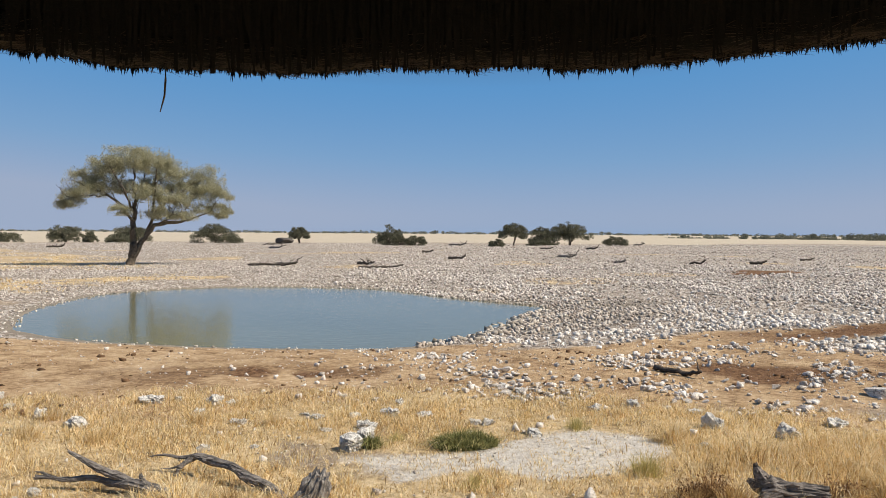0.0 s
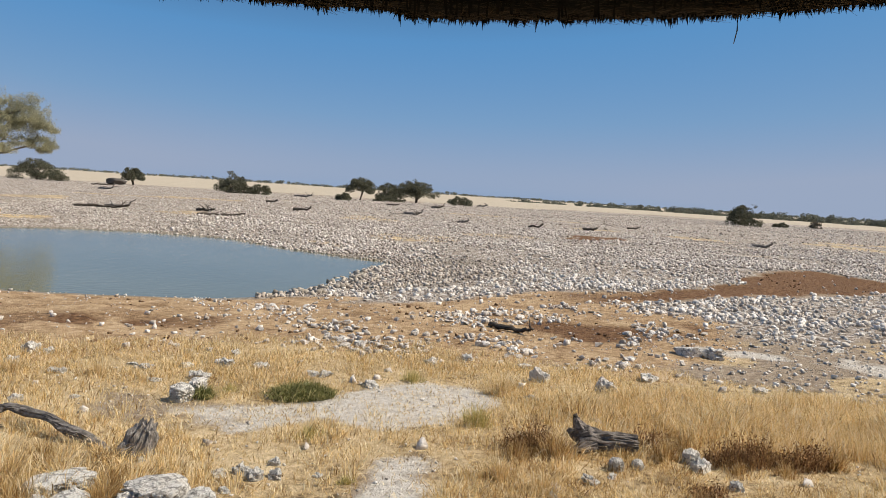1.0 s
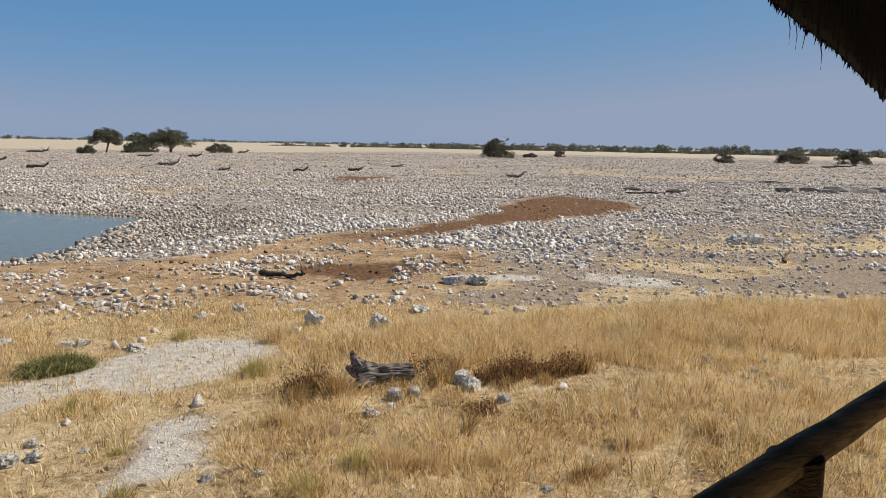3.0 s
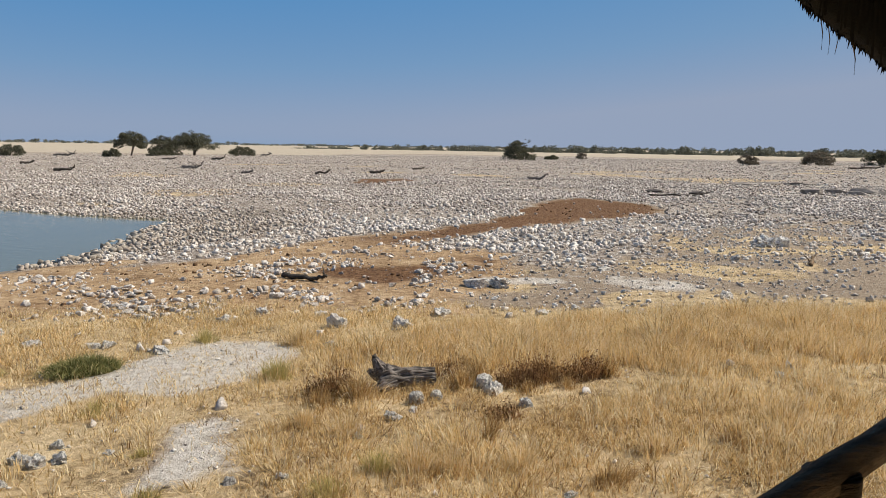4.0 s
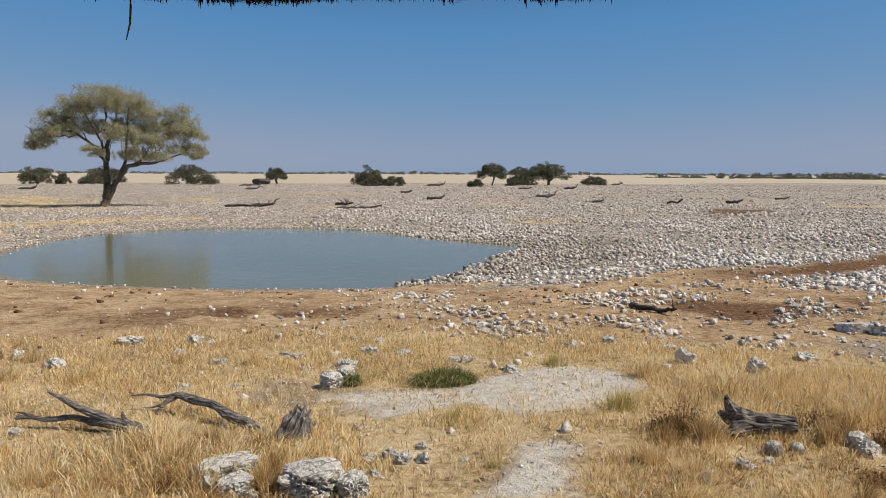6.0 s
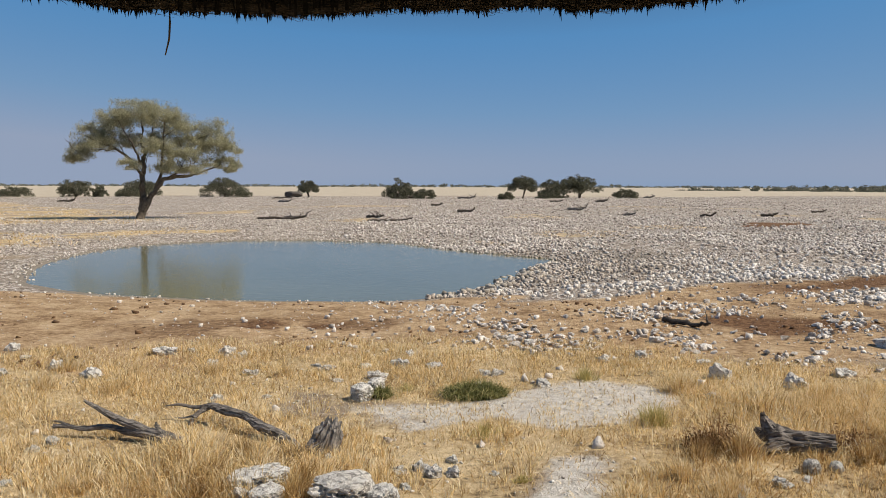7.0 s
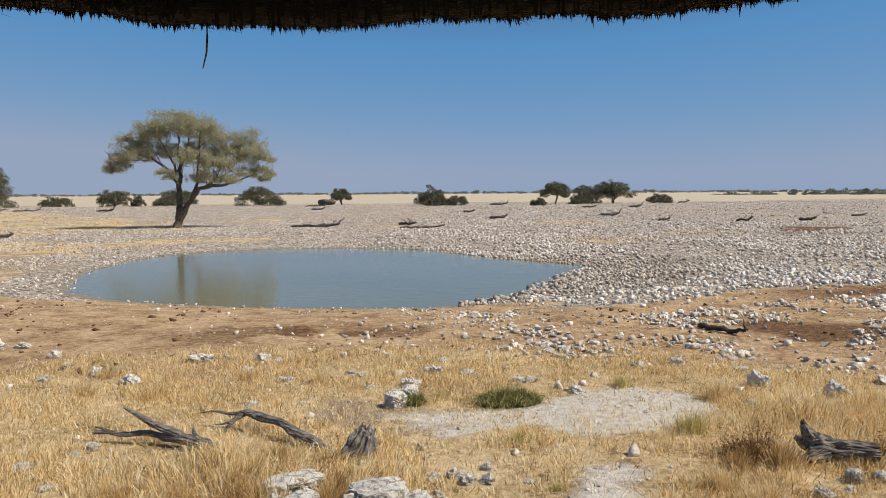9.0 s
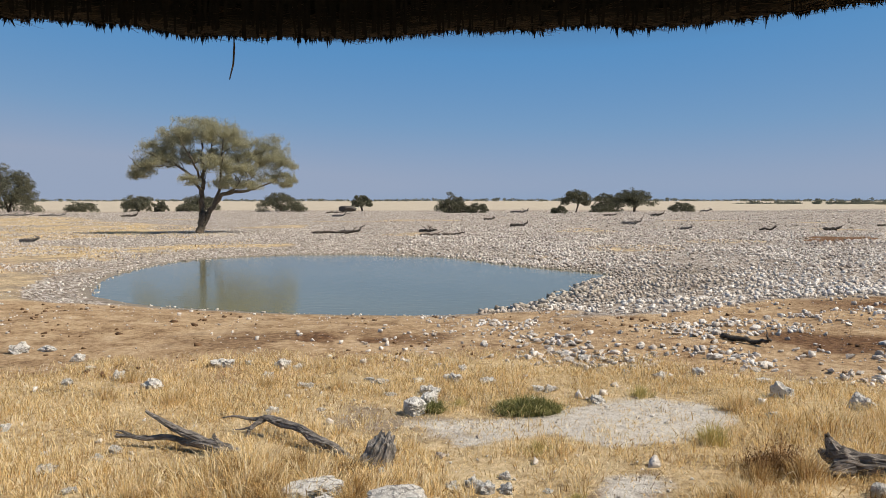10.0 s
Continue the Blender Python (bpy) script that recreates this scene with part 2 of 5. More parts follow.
def bm_mesh(name, bm, material, smooth=False):
    me = bpy.data.meshes.new(name)
    for f in bm.faces:
        f.smooth = smooth
    bm.to_mesh(me)
    bm.free()
    me.materials.append(material)
    return me


def thing(name, label, category, at=(0, 0, 0), data=None, group="", kind=""):
    ob = new(name, data)
    ob.location = at
    return tagged(ob, label, category, group, kind)


def part(name, data, parent, label="", kind=""):
    ob = new(name, data)
    ob.parent = parent
    return tagged(ob, label, kind=kind)


def vnoise(x, y, s, seed=0):
    """Smooth value noise in the plan, 0 to 1, with cells s metres wide."""
    table = np.random.default_rng(seed + 100).random((256, 256))
    u, v = np.asarray(x) / s, np.asarray(y) / s
    i, j = np.floor(u).astype(int), np.floor(v).astype(int)
    a, b = u - i, v - j
    a, b = a * a * (3 - 2 * a), b * b * (3 - 2 * b)
    g = lambda p, q: table[p % 256, q % 256]
    return (g(i, j) * (1 - a) + g(i + 1, j) * a) * (1 - b) + (g(i, j + 1) * (1 - a) + g(i + 1, j + 1) * a) * b


def smooth_closed(pts, n=6):
    p = np.array(pts, float)
    out = []
    for k in range(len(p)):
        a, b, c, d = p[k - 1], p[k], p[(k + 1) % len(p)], p[(k + 2) % len(p)]
        for t in np.arange(n) / n:
            out.append(0.5 * (2 * b + (c - a) * t + (2 * a - 5 * b + 4 * c - d) * t * t + (3 * b - a - 3 * c + d) * t ** 3))
    return np.array(out)


def dist_poly(x, y, poly):
    """Signed distance to a closed outline: below 0 inside."""
    x, y = np.asarray(x, float), np.asarray(y, float)
    best, inside = np.full(x.shape, 1e18), np.zeros(x.shape, bool)
    for (ax, ay), (bx, by) in zip(poly, np.roll(poly, -1, axis=0)):
        dx, dy = bx - ax, by - ay
        t = np.clip(((x - ax) * dx + (y - ay) * dy) / (dx * dx + dy * dy + 1e-9), 0, 1)
        best = np.minimum(best, (x - ax - t * dx) ** 2 + (y - ay - t * dy) ** 2)
        if ay != by:
            inside ^= ((ay > y) != (by > y)) & (x < dx * (y - ay) / dy + ax)
    return np.where(inside, -1, 1) * np.sqrt(best)


# ---- plan of the ground ----
SHORE = smooth_closed([(-19.8, 35.9), (-23.0, 44.0), (-23.8, 53.7), (-21.6, 58.8), (-15.9, 63.0), (-8.9, 62.9), (-4.1, 60.7), (0.2, 54.6), (3.9, 50.5), (6.4, 47.3), (4.5, 42.9), (3.2, 38.1), (1.6, 34.4), (0.1, 32.0), (-2.1, 30.4), (-4.3, 30.1), (-8.9, 30.3), (-11.4, 30.9), (-14.1, 31.6), (-16.4, 32.8), (-18.1, 34.1)])
MUD = np.array([(-30, 29), (-21.4, 31.4), (-15.6, 30.9), (-8.0, 29.4), (-1.9, 29.3), (2.2, 30.0), (2.1, 25.2), (-0.2, 22.0), (-2.8, 18.3), (-6.2, 16.4), (-9.2, 16.6), (-14.1, 17.6), (-30, 18)])
TRAIL = np.array([(1.2, 28.0), (4.1, 28.4), (6.3, 29.2), (9.0, 31.1), (12.1, 32.6), (16.5, 33.1), (19.7, 34.4), (24.6, 38.3), (33.6, 48.6), (37.5, 49.6), (38.5, 46.0), (37.2, 42.5), (34.3, 37.9), (29.8, 36.7), (25.4, 36.0), (22.1, 34.0), (15.8, 30.9), (10.9, 29.4), (7.1, 27.2), (4.1, 26.0), (1.9, 25.3)])
PATCH = np.array([(7.8, 24.1), (10.3, 24.3), (12.8, 23.3), (12.2, 21.3), (9.8, 20.6), (7.9, 21.2), (7.4, 22.4)])
STREAK = np.array([(-11, 22.5), (-6, 23.0), (-2, 23.5), (-1.5, 22.0), (-5, 20.5), (-10, 20.5)])
FARRED = np.array([(28.2, 79.6), (33.9, 88.7), (39.5, 87.9), (37.2, 82.1), (30.6, 76.7)])
STRAWLEFT = np.array([(-160, 200), (-101, 177), (-56, 128), (-30, 87), (-23.4, 73), (-26, 62.4), (-26.8, 52.4), (-26.3, 45.8), (-23.8, 36.2), (-30, 31), (-70, 34)])
CALC1 = np.array([(-1.5, 13.2), (-0.9, 12.45), (-0.3, 12.5), (0.3, 12.85), (0.8, 13.2), (1.8, 12.8), (2.4, 13.0), (3.1, 13.4), (4.3, 14.7), (3.9, 15.5), (2.9, 15.7), (1.8, 15.3), (1.0, 14.7), (-0.2, 14.4), (-1.0, 14.3), (-1.6, 13.9)])
CALC2 = np.array([(1.35, 11.25), (2.2, 11.2), (2.25, 10.4), (1.75, 10.0), (1.8, 9.2), (0.75, 9.2), (0.95, 9.8), (1.3, 10.3)])
CALC3 = np.array([(11.7, 21.2), (14.0, 19.9), (15.8, 19.5), (17.2, 17.8), (17.3, 16.0), (15.6, 15.8), (15.0, 17.3), (13.9, 18.4), (11.3, 19.9)])
RIGHTSOIL = np.array([(10.9, 22.1), (14.1, 21.8), (17.0, 21.1), (21.1, 22.9), (28.0, 29.0), (40.9, 29.2), (17.3, 12.1), (13.2, 14.2), (10.3, 15.8), (8.7, 17.5)])
CALC4 = np.array([(59.6, 56.5), (82.6, 67.4), (97.2, 64.7), (64.9, 43.1), (58.7, 47.8)])
BARE = np.array([(-3.7, 15.2), (-2.3, 15.3), (-1.8, 14.2), (-2.0, 13.3), (-3.2, 13.7)])
STRAWBAND = np.array([(-33.0, 57.0), (-32.0, 64.0), (-27.0, 69.5), (-19.0, 71.5), (-17.0, 68.5), (-23.5, 66.0), (-28.0, 60.5)])
TREEHEAP = np.array([(-44.0, 70.0), (-42.0, 80.0), (-30.0, 90.0), (-18.0, 90.0), (-18.0, 75.0), (-28.0, 72.5), (-34.0, 66.0)])
TALLGRASS = np.array([(6.2, 12.4), (6.9, 14.0), (8.5, 15.2), (11.0, 14.6), (14.0, 13.8), (18.0, 12.6), (22.0, 12.0), (20.0, 9.0), (14.0, 9.0), (11.5, 9.9), (9.9, 10.2), (8.3, 10.8), (7.1, 11.7)])
LEFTMUD = np.array([(-31, 33), (-26, 37), (-26.5, 46), (-36, 54), (-48, 46), (-44, 36)])
NEARBANK = np.array([(-3, 28), (3, 26), (8, 28), (13, 30), (15, 27), (13.5, 20), (9, 17), (2, 19), (-4, 19.5)])
BROWNBANK = np.array([(2.0, 33.0), (4.5, 40.0), (6.0, 46.0), (9.0, 50.0), (14.0, 48.0), (12.0, 40.0), (8.0, 34.5), (4.0, 32.0)])
EDGE_X = [-60, -18, -12.4, -7.6, -5, -1.4, 4, 9, 14.4, 22, 29, 38, 80]
EDGE_Y = [24, 21, 20.4, 19.4, 19.4, 20.6, 19.2, 17.1, 15.0, 17, 22, 24, 30]


def soft(d, w):
    return np.clip(0.5 - d / (2 * w), 0, 1)


def zones(x, y):
    """How far each kind of ground covers the places (x, y), 0 to 1."""
    x, y = np.asarray(x, float), np.asarray(y, float)
    r = np.hypot(x, y)
    wob = (vnoise(x, y, 2.3, 1) - 0.5) * 1.6 + (vnoise(x, y, 0.8, 2) - 0.5) * 0.7
    z = {}
    ds = dist_poly(x, y, SHORE)
    z["mud"] = np.maximum.reduce([soft(dist_poly(x, y, MUD) + wob, 1.2), soft(dist_poly(x, y, TRAIL) + wob * 0.6 - 0.45, 0.7), soft(dist_poly(x, y, NEARBANK) + wob, 1.5), 0.62 * soft(dist_poly(x, y, LEFTMUD) + wob * 2, 4)])
    z["red"] = np.maximum.reduce([soft(dist_poly(x, y, PATCH) + wob * 2.2, 1.6) * 0.8, soft(dist_poly(x, y, STREAK) + wob * 2.5 - 0.8, 2.5) * np.clip((vnoise(x, y, 1.5, 30) * 0.6 + vnoise(x, y, 0.5, 32) * 0.4 - 0.3) * 3.2, 0, 0.56),
                                  soft(dist_poly(x, y, FARRED) + wob * 2, 1.5), soft(dist_poly(x, y, TRAIL) + wob * 0.8 - 0.7, 1.2) * np.clip((x - 6) / 12, 0, 0.9)])
    edge = np.interp(x, EDGE_X, EDGE_Y)
    fore = soft(y - edge + wob * 1.3, 1.2)
    z["straw"] = np.maximum(fore, soft(dist_poly(x, y, STRAWLEFT) + wob * 5, 7) * (0.3 + 0.5 * vnoise(x, y, 7, 8)) * np.clip((ds - 1) / 3, 0, 1))
    fore = fore * np.where(x > 17, np.clip((vnoise(x, y, 2.6, 9) - 0.3) * 2.5, 0, 1) * np.clip(1.25 - (x - 17) * 0.02, 0.6, 1), 1)
    z["straw"] = np.maximum(fore, z["straw"] * (y > 26) * (1 - 0.85 * soft(dist_poly(x, y, TREEHEAP) + wob * 3, 3)))
    z["straw"] = np.maximum(z["straw"], 0.8 * soft(dist_poly(x, y, STRAWBAND) + wob * 1.5, 1.5))
    z["calc"] = np.maximum.reduce([soft(dist_poly(x, y, c) + wob * 0.4 - 0.1, 0.45) * k for c, k in ((CALC1, 0.95), (CALC2, 0.8), (CALC3, 0.74))] + [0.6 * soft(dist_poly(x, y, CALC4) + wob * 4, 6)])
    z["calc"] = z["calc"] * np.clip(0.35 + 1.1 * vnoise(x, y, 0.55, 10), 0, 1)
    z["straw"] = z["straw"] * (1 - z["calc"]) * (1 - 0.65 * soft(dist_poly(x, y, BARE) + wob * 0.9, 0.8))
    z["shore"] = np.maximum(soft(np.abs(ds) - 0.7 + wob * 0.25, 0.6), 0.75 * soft(dist_poly(x, y, BROWNBANK) + wob, 2.5))
    far_edge = 300 + 80 * (vnoise(x, y, 45, 3) - 0.5) + np.clip(x - 50, 0, 150) * 0.55
    z["plain"] = soft(far_edge - r, 45)
    tint = np.clip((vnoise(x, y, 11, 13) - 0.74) * 5, 0, 0.52) * (ds > 3) * (r < 190) * (y > 24)
    z["straw"] = np.maximum(z["straw"], tint * (1 - z["red"]))
    rs = soft(dist_poly(x, y, RIGHTSOIL) + wob * 1.2, 1.2)
    z["straw"] = np.maximum(z["straw"], rs * (1 - z["calc"]) * np.clip((vnoise(x, y, 2.0, 24) - 0.42) * 4, 0, 0.75))
    z["stony"] = (1 - rs) * np.clip(1 - z["plain"] - z["straw"] - z["mud"] - z["red"] - z["calc"], 0, 1) * (y > edge)
    return z, ds


def height(x, y, ds=None):
    x, y = np.asarray(x, float), np.asarray(y, float)
    if ds is None:
        ds = dist_poly(x, y, SHORE)
    out = 0.52 * (1 - np.exp(-np.maximum(ds, 0) / 5.0))
    h = np.where(ds > 0, out, np.maximum(-0.5, ds * 0.25))
    rough = (vnoise(x, y, 3.1, 5) - 0.5) * 0.16 + (vnoise(x, y, 1.1, 6) - 0.5) * 0.05
    h = h + rough * np.clip(ds / 4, 0, 1) * np.clip(1.3 - np.hypot(x, y) / 150, 0.15, 1)
    return h


def ground_z(x, y):
    return float(height(np.array([x]), np.array([y]))[0])


def build_ground():
    az = np.concatenate([np.arange(-180, -48, 4.0), np.arange(-48, 76, 0.4), np.arange(76, 180, 4.0)])
    rad = np.concatenate([[0.5, 1.5, 2.5, 3.5], 4.2 * 1.0155 ** np.arange(0, 300), [620, 900, 1400, 2300, 4000]])
    rad = np.unique(rad)
    A, R = np.meshgrid(np.radians(az), rad)
    X, Y = R * np.sin(A), R * np.cos(A)
    z, ds = zones(X.ravel(), Y.ravel())
    Z = height(X.ravel(), Y.ravel(), ds)
    na, nr = len(az), len(rad)
    i, j = np.meshgrid(np.arange(nr - 1), np.arange(na), indexing="ij")
    j2 = (j + 1) % na
    quads = np.stack([i * na + j, i * na + j2, (i + 1) * na + j2, (i + 1) * na + j], -1).reshape(-1, 4)[:, ::-1]
    verts = np.stack([X.ravel(), Y.ravel(), Z], -1)
    me = mesh_np("ground", verts, quads, GROUND, True)
    for name, val in z.items():
        a = me.attributes.new(name, 'FLOAT', 'POINT')
        a.data.foreach_set("value", val.astype(np.float32))
    return tagged(new("ground", me), "dry savanna ground of straw, brown mud, pale stones and white calcrete", "ground", kind="structure")


build_ground()


def build_water():
    bm = bmesh.new()
    p = SHORE + 0
    c = p.mean(axis=0)
    bm.faces.new([bm.verts.new((*(c + (q - c) * 1.06), 0.0)) for q in p])
    bmesh.ops.triangulate(bm, faces=bm.faces[:])
    tagged(new("water", bm_mesh("water", bm, WATER)), "murky grey-green water of a shallow waterhole", "water", kind="structure")


build_water()


# ---- the hide: thatched roof, rail, deck ----
EAVE_AZ = [-180, -120, -95, -75, -60, -45, -34, -27, -20, -15, -8, 0, 8, 16, 21, 25, 30, 35, 42, 46, 48.5, 50.2, 51.3, 53, 55, 56.8, 58, 62, 75, 100, 140, 180]
EAVE_EL = [-12, -12, -10, 0, 7, 10.5, 11.1, 11.2, 10.9, 10.9, 11.5, 11.65, 11.8, 12.0, 12.05, 12.4, 12.75, 12.8, 12.9, 12.4, 11.5, 9.8, 8.3, 7.0, 5.5, 3.8, 2.5, -3, -10, -12, -12, -12]
EAVE_R = 2.2


def reach(az):
    """How far out the eave stands: widened at lower right to shade the rail."""
    return np.interp(az, [-180, -70, -50, 46, 62, 120, 180], [2.6, 2.6, 2.2, 2.2, 3.3, 3.3, 2.6])


def eave(az):
    el = np.interp(az, EAVE_AZ, EAVE_EL)
    a, r = np.radians(az), reach(az)
    return np.stack([r * np.sin(a), r * np.cos(a), EYE + r * np.tan(np.radians(el))], -1)


def WAVE(az):
    return 0.022 * (vnoise(az, az * 0, 4.0, 21) - 0.5) + 0.012 * (vnoise(az, az * 0, 1.3, 22) - 0.5)


def build_roof():
    roof = thing("thatched_roof", "shaggy dark thatched roof with an uneven fringed eave", "roof")
    az = np.arange(-180, 180, 1.0)
    low = eave(az) + np.array([0, 0, 0.025])
    lift = WAVE(az)
    low[:, 2] += lift
    rings = []
    apex_z = EYE + 2.3
    # profile of the thatch: outer skin, thick cut edge, underside up to the apex
    for k, (rad, up) in enumerate(((0.02, 0.35), (1.2, 0.55), (2.32, 0.2), (2.30, 0.09), (2.2, 0.0), (2.08, 0.02), (1.95, 0.11), (1.2, 0.62), (0.02, 1.0))):
        a = np.radians(az)
        if k in (0, 8):
            z = np.full(len(az), apex_z + (0.25 if k == 0 else 0.0))
        elif k in (1, 7):
            z = low[:, 2] * 0.4 + 0.6 * (apex_z + (0.25 if k == 1 else 0)) - 0.3
        else:
            z = low[:, 2] + up
        rad = rad * reach(az) / EAVE_R
        rings.append(np.stack([rad * np.sin(a), rad * np.cos(a), z], -1))
    V = np.stack(rings)
    n, m = len(az), len(rings)
    i, j = np.meshgrid(np.arange(m - 1), np.arange(n), indexing="ij")
    j2 = (j + 1) % n
    quads = np.stack([i * n + j, i * n + j2, (i + 1) * n + j2, (i + 1) * n + j], -1).reshape(-1, 4)
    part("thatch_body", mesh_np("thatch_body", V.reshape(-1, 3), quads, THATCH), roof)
    # reeds: short ends along the eave, longer ones laid on the underside
    N = 9000
    raz = rng.uniform(-62, 75, N)
    depth = rng.uniform(0, 1, N) ** 1.5
    base = eave(raz)
    clump = vnoise(raz * 3, raz * 0, 1.0, 31)
    ln = 0.019 + 0.010 * rng.random(N) + 0.018 * clump ** 4 * rng.random(N)
    r = EAVE_R + 0.09 * (1 - 2 * depth * 0.9)
    a = np.radians(raz)
    up = 0.034 + np.where(r > EAVE_R, (r - EAVE_R) * 0.7, (EAVE_R - r) * 0.35)
    r = r + reach(raz) - EAVE_R
    top = np.stack([r * np.sin(a), r * np.cos(a), base[:, 2] + up + WAVE(raz)], -1)
    w = rng.uniform(0.003, 0.006, N)
    tang = np.stack([np.cos(a), -np.sin(a), 0 * a], -1)
    rad_d = np.stack([np.sin(a), np.cos(a), 0 * a], -1)
    tip = top + rad_d * rng.normal(0.004, 0.012, N)[:, None] + tang * rng.normal(0, 0.006, N)[:, None] - np.array([0, 0, 1]) * ln[:, None]
    v = np.stack([top - tang * w[:, None], top + tang * w[:, None], top + rad_d * w[:, None] * 1.5, tip], 1)
    t = np.array([[0, 1, 3], [1, 2, 3], [2, 0, 3]])
    tris = (np.arange(N)[:, None, None] * 4 + t[None]).reshape(-1, 3)
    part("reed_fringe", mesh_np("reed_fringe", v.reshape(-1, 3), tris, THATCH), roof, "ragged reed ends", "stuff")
    N = 7000
    raz = rng.uniform(-60, 72, N)
    a = np.radians(raz)
    grow = reach(raz) / EAVE_R
    z0 = eave(raz)[:, 2]
    f = rng.random(N)
    r0 = 2.1 - 0.75 * f
    r1 = r0 - rng.uniform(0.08, 0.3, N)
    uz = lambda rr: np.where(rr < 1.95, (z0 + 0.135) + (1.95 - rr) / 0.75 * ((z0 + 0.025) * 0.4 + 0.6 * (EYE + 2.3) - 0.3 - z0 - 0.135), z0 + 0.03 + np.maximum(2.08 - rr, 0) * 0.8)
    rad_d = np.stack([np.sin(a), np.cos(a), 0 * a], -1)
    tang = np.stack([np.cos(a), -np.sin(a), 0 * a], -1)
    p0 = rad_d * (r0 * grow)[:, None] + np.array([0, 0, 1]) * (uz(r0) - 0.012 - 0.02 * rng.random(N))[:, None]
    p1 = rad_d * (r1 * grow)[:, None] + tang * rng.normal(0, 0.012, N)[:, None] + np.array([0, 0, 1]) * (uz(r1) - 0.004)[:, None]
    w = rng.uniform(0.002, 0.004, N)[:, None]
    v = np.stack([p0 - tang * w, p0 + tang * w, p1 + tang * w, p1 - tang * w], 1)
    quads = np.arange(N * 4).reshape(-1, 4)
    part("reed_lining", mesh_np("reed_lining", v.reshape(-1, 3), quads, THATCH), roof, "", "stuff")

    # matted straw on the underside of the cut edge, in the lit thatch tone
    N = 4600
    raz = rng.uniform(-62, 45, N)
    a = np.radians(raz)
    r0 = rng.uniform(2.04, 2.22, N)
    rad_d = np.stack([np.sin(a), np.cos(a), 0 * a], -1)
    tang = np.stack([np.cos(a), -np.sin(a), 0 * a], -1)
    p0 = rad_d * (r0 + reach(raz) - EAVE_R)[:, None] + np.array([0, 0, 1]) * (eave(raz)[:, 2] + WAVE(raz) + 0.03 + np.maximum(2.1 - r0, 0) * 0.8 - 0.012 * rng.random(N))[:, None]
    wav = 0.5 * np.sin(raz * 0.9) + rng.normal(0, 0.35, N)
    run = (tang * np.cos(wav)[:, None] + rad_d * np.sin(wav)[:, None]) * rng.uniform(0.02, 0.07, N)[:, None]
    run[:, 2] = rng.normal(0.002, 0.006, N)
    cross = np.cross(run, [0, 0, 1.0])
    cross = cross / np.linalg.norm(cross, axis=1)[:, None] * rng.uniform(0.001, 0.0025, N)[:, None]
    v = np.stack([p0 - cross, p0 + cross, p0 + run + cross * 0.4, p0 + run - cross * 0.4], 1)
    part("matted_straw", mesh_np("matted_straw", v.reshape(-1, 3), np.arange(N * 4).reshape(-1, 4), THATCH_EDGE), roof, "brown matted straw", "stuff")

    def stick(az0, el0, az1, el1, thick, dx):
        p = []
        for a0, e0 in ((az0, el0 + 0.8), (az0, el0), ((az0 + az1) / 2 + 0.1, (el0 + el1) / 2), (az1, el1)):
            far = float(reach(az0))
            p.append((dx + far * math.sin(radians(a0)), far * math.cos(radians(a0)), EYE + far * math.tan(radians(e0))))
        part("loose_reed", tube(p, [thick, thick, thick * 0.9, thick * 0.5], 6, POLE), roof, "single reed hanging from the eave")
    stick(-19.4, 10.9, -19.75, 8.75, 0.0032, -0.03)
    stick(30.7, 13.0, 30.6, 11.25, 0.0022, -0.003)
    stick(51.6, 8.6, 51.8, 6.5, 0.0018, 0.04)
    stick(52.1, 8.0, 52.2, 6.2, 0.0016, 0.04)
    stick(52.6, 7.6, 52.6, 6.2, 0.0016, 0.04)
    stick(53.6, 6.8, 53.8, 4.9, 0.002, 0.04)
    return roof


def tube(points, radii, sides=8, material=None, bumpy=0.0, seed=0, name="limb"):
    """A bent, tapered round limb through the points, closed at both ends."""
    rr = random.Random(seed)
    bm = bmesh.new()
    rings = []
    ridge = [1 + bumpy * 1.2 * (rr.random() * 2 - 1) for _ in range(sides)]
    pts = [Vector(p) for p in points]
    for k, p in enumerate(pts):
        d = (pts[min(k + 1, len(pts) - 1)] - pts[max(k - 1, 0)]).normalized()
        q = d.to_track_quat('Z', 'Y')
        ring = []
        for s in range(sides):
            a = 2 * math.pi * s / sides
            rad = radii[k] * ridge[s] * (1 + 0.5 * bumpy * (rr.random() * 2 - 1))
            ring.append(bm.verts.new(p + q @ Vector((math.cos(a) * rad, math.sin(a) * rad, 0))))
        rings.append(ring)
    for r0, r1 in zip(rings, rings[1:]):
        for s in range(sides):
            bm.faces.new((r0[s], r0[(s + 1) % sides], r1[(s + 1) % sides], r1[s]))
    bm.faces.new(rings[0][::-1])
    bm.faces.new(rings[-1])
    return bm_mesh(name, bm, material, True)


def bent(points, n, wiggle, seed):
    """The line through the points, cut finer and made crooked."""
    rr = random.Random(seed)
    out = []
    for k in range(len(points) - 1):
        a, b = Vector(points[k]), Vector(points[k + 1])
        for t in range(n):
            p = a.lerp(b, t / n)
            if k or t:
                p = p + Vector([rr.uniform(-wiggle, wiggle) for _ in range(3)])
            out.append(p)
    out.append(Vector(points[-1]))
    return out


def taper(n, r0, r1):
    return [r0 + (r1 - r0) * k / max(n - 1, 1) for k in range(n)]


build_roof()


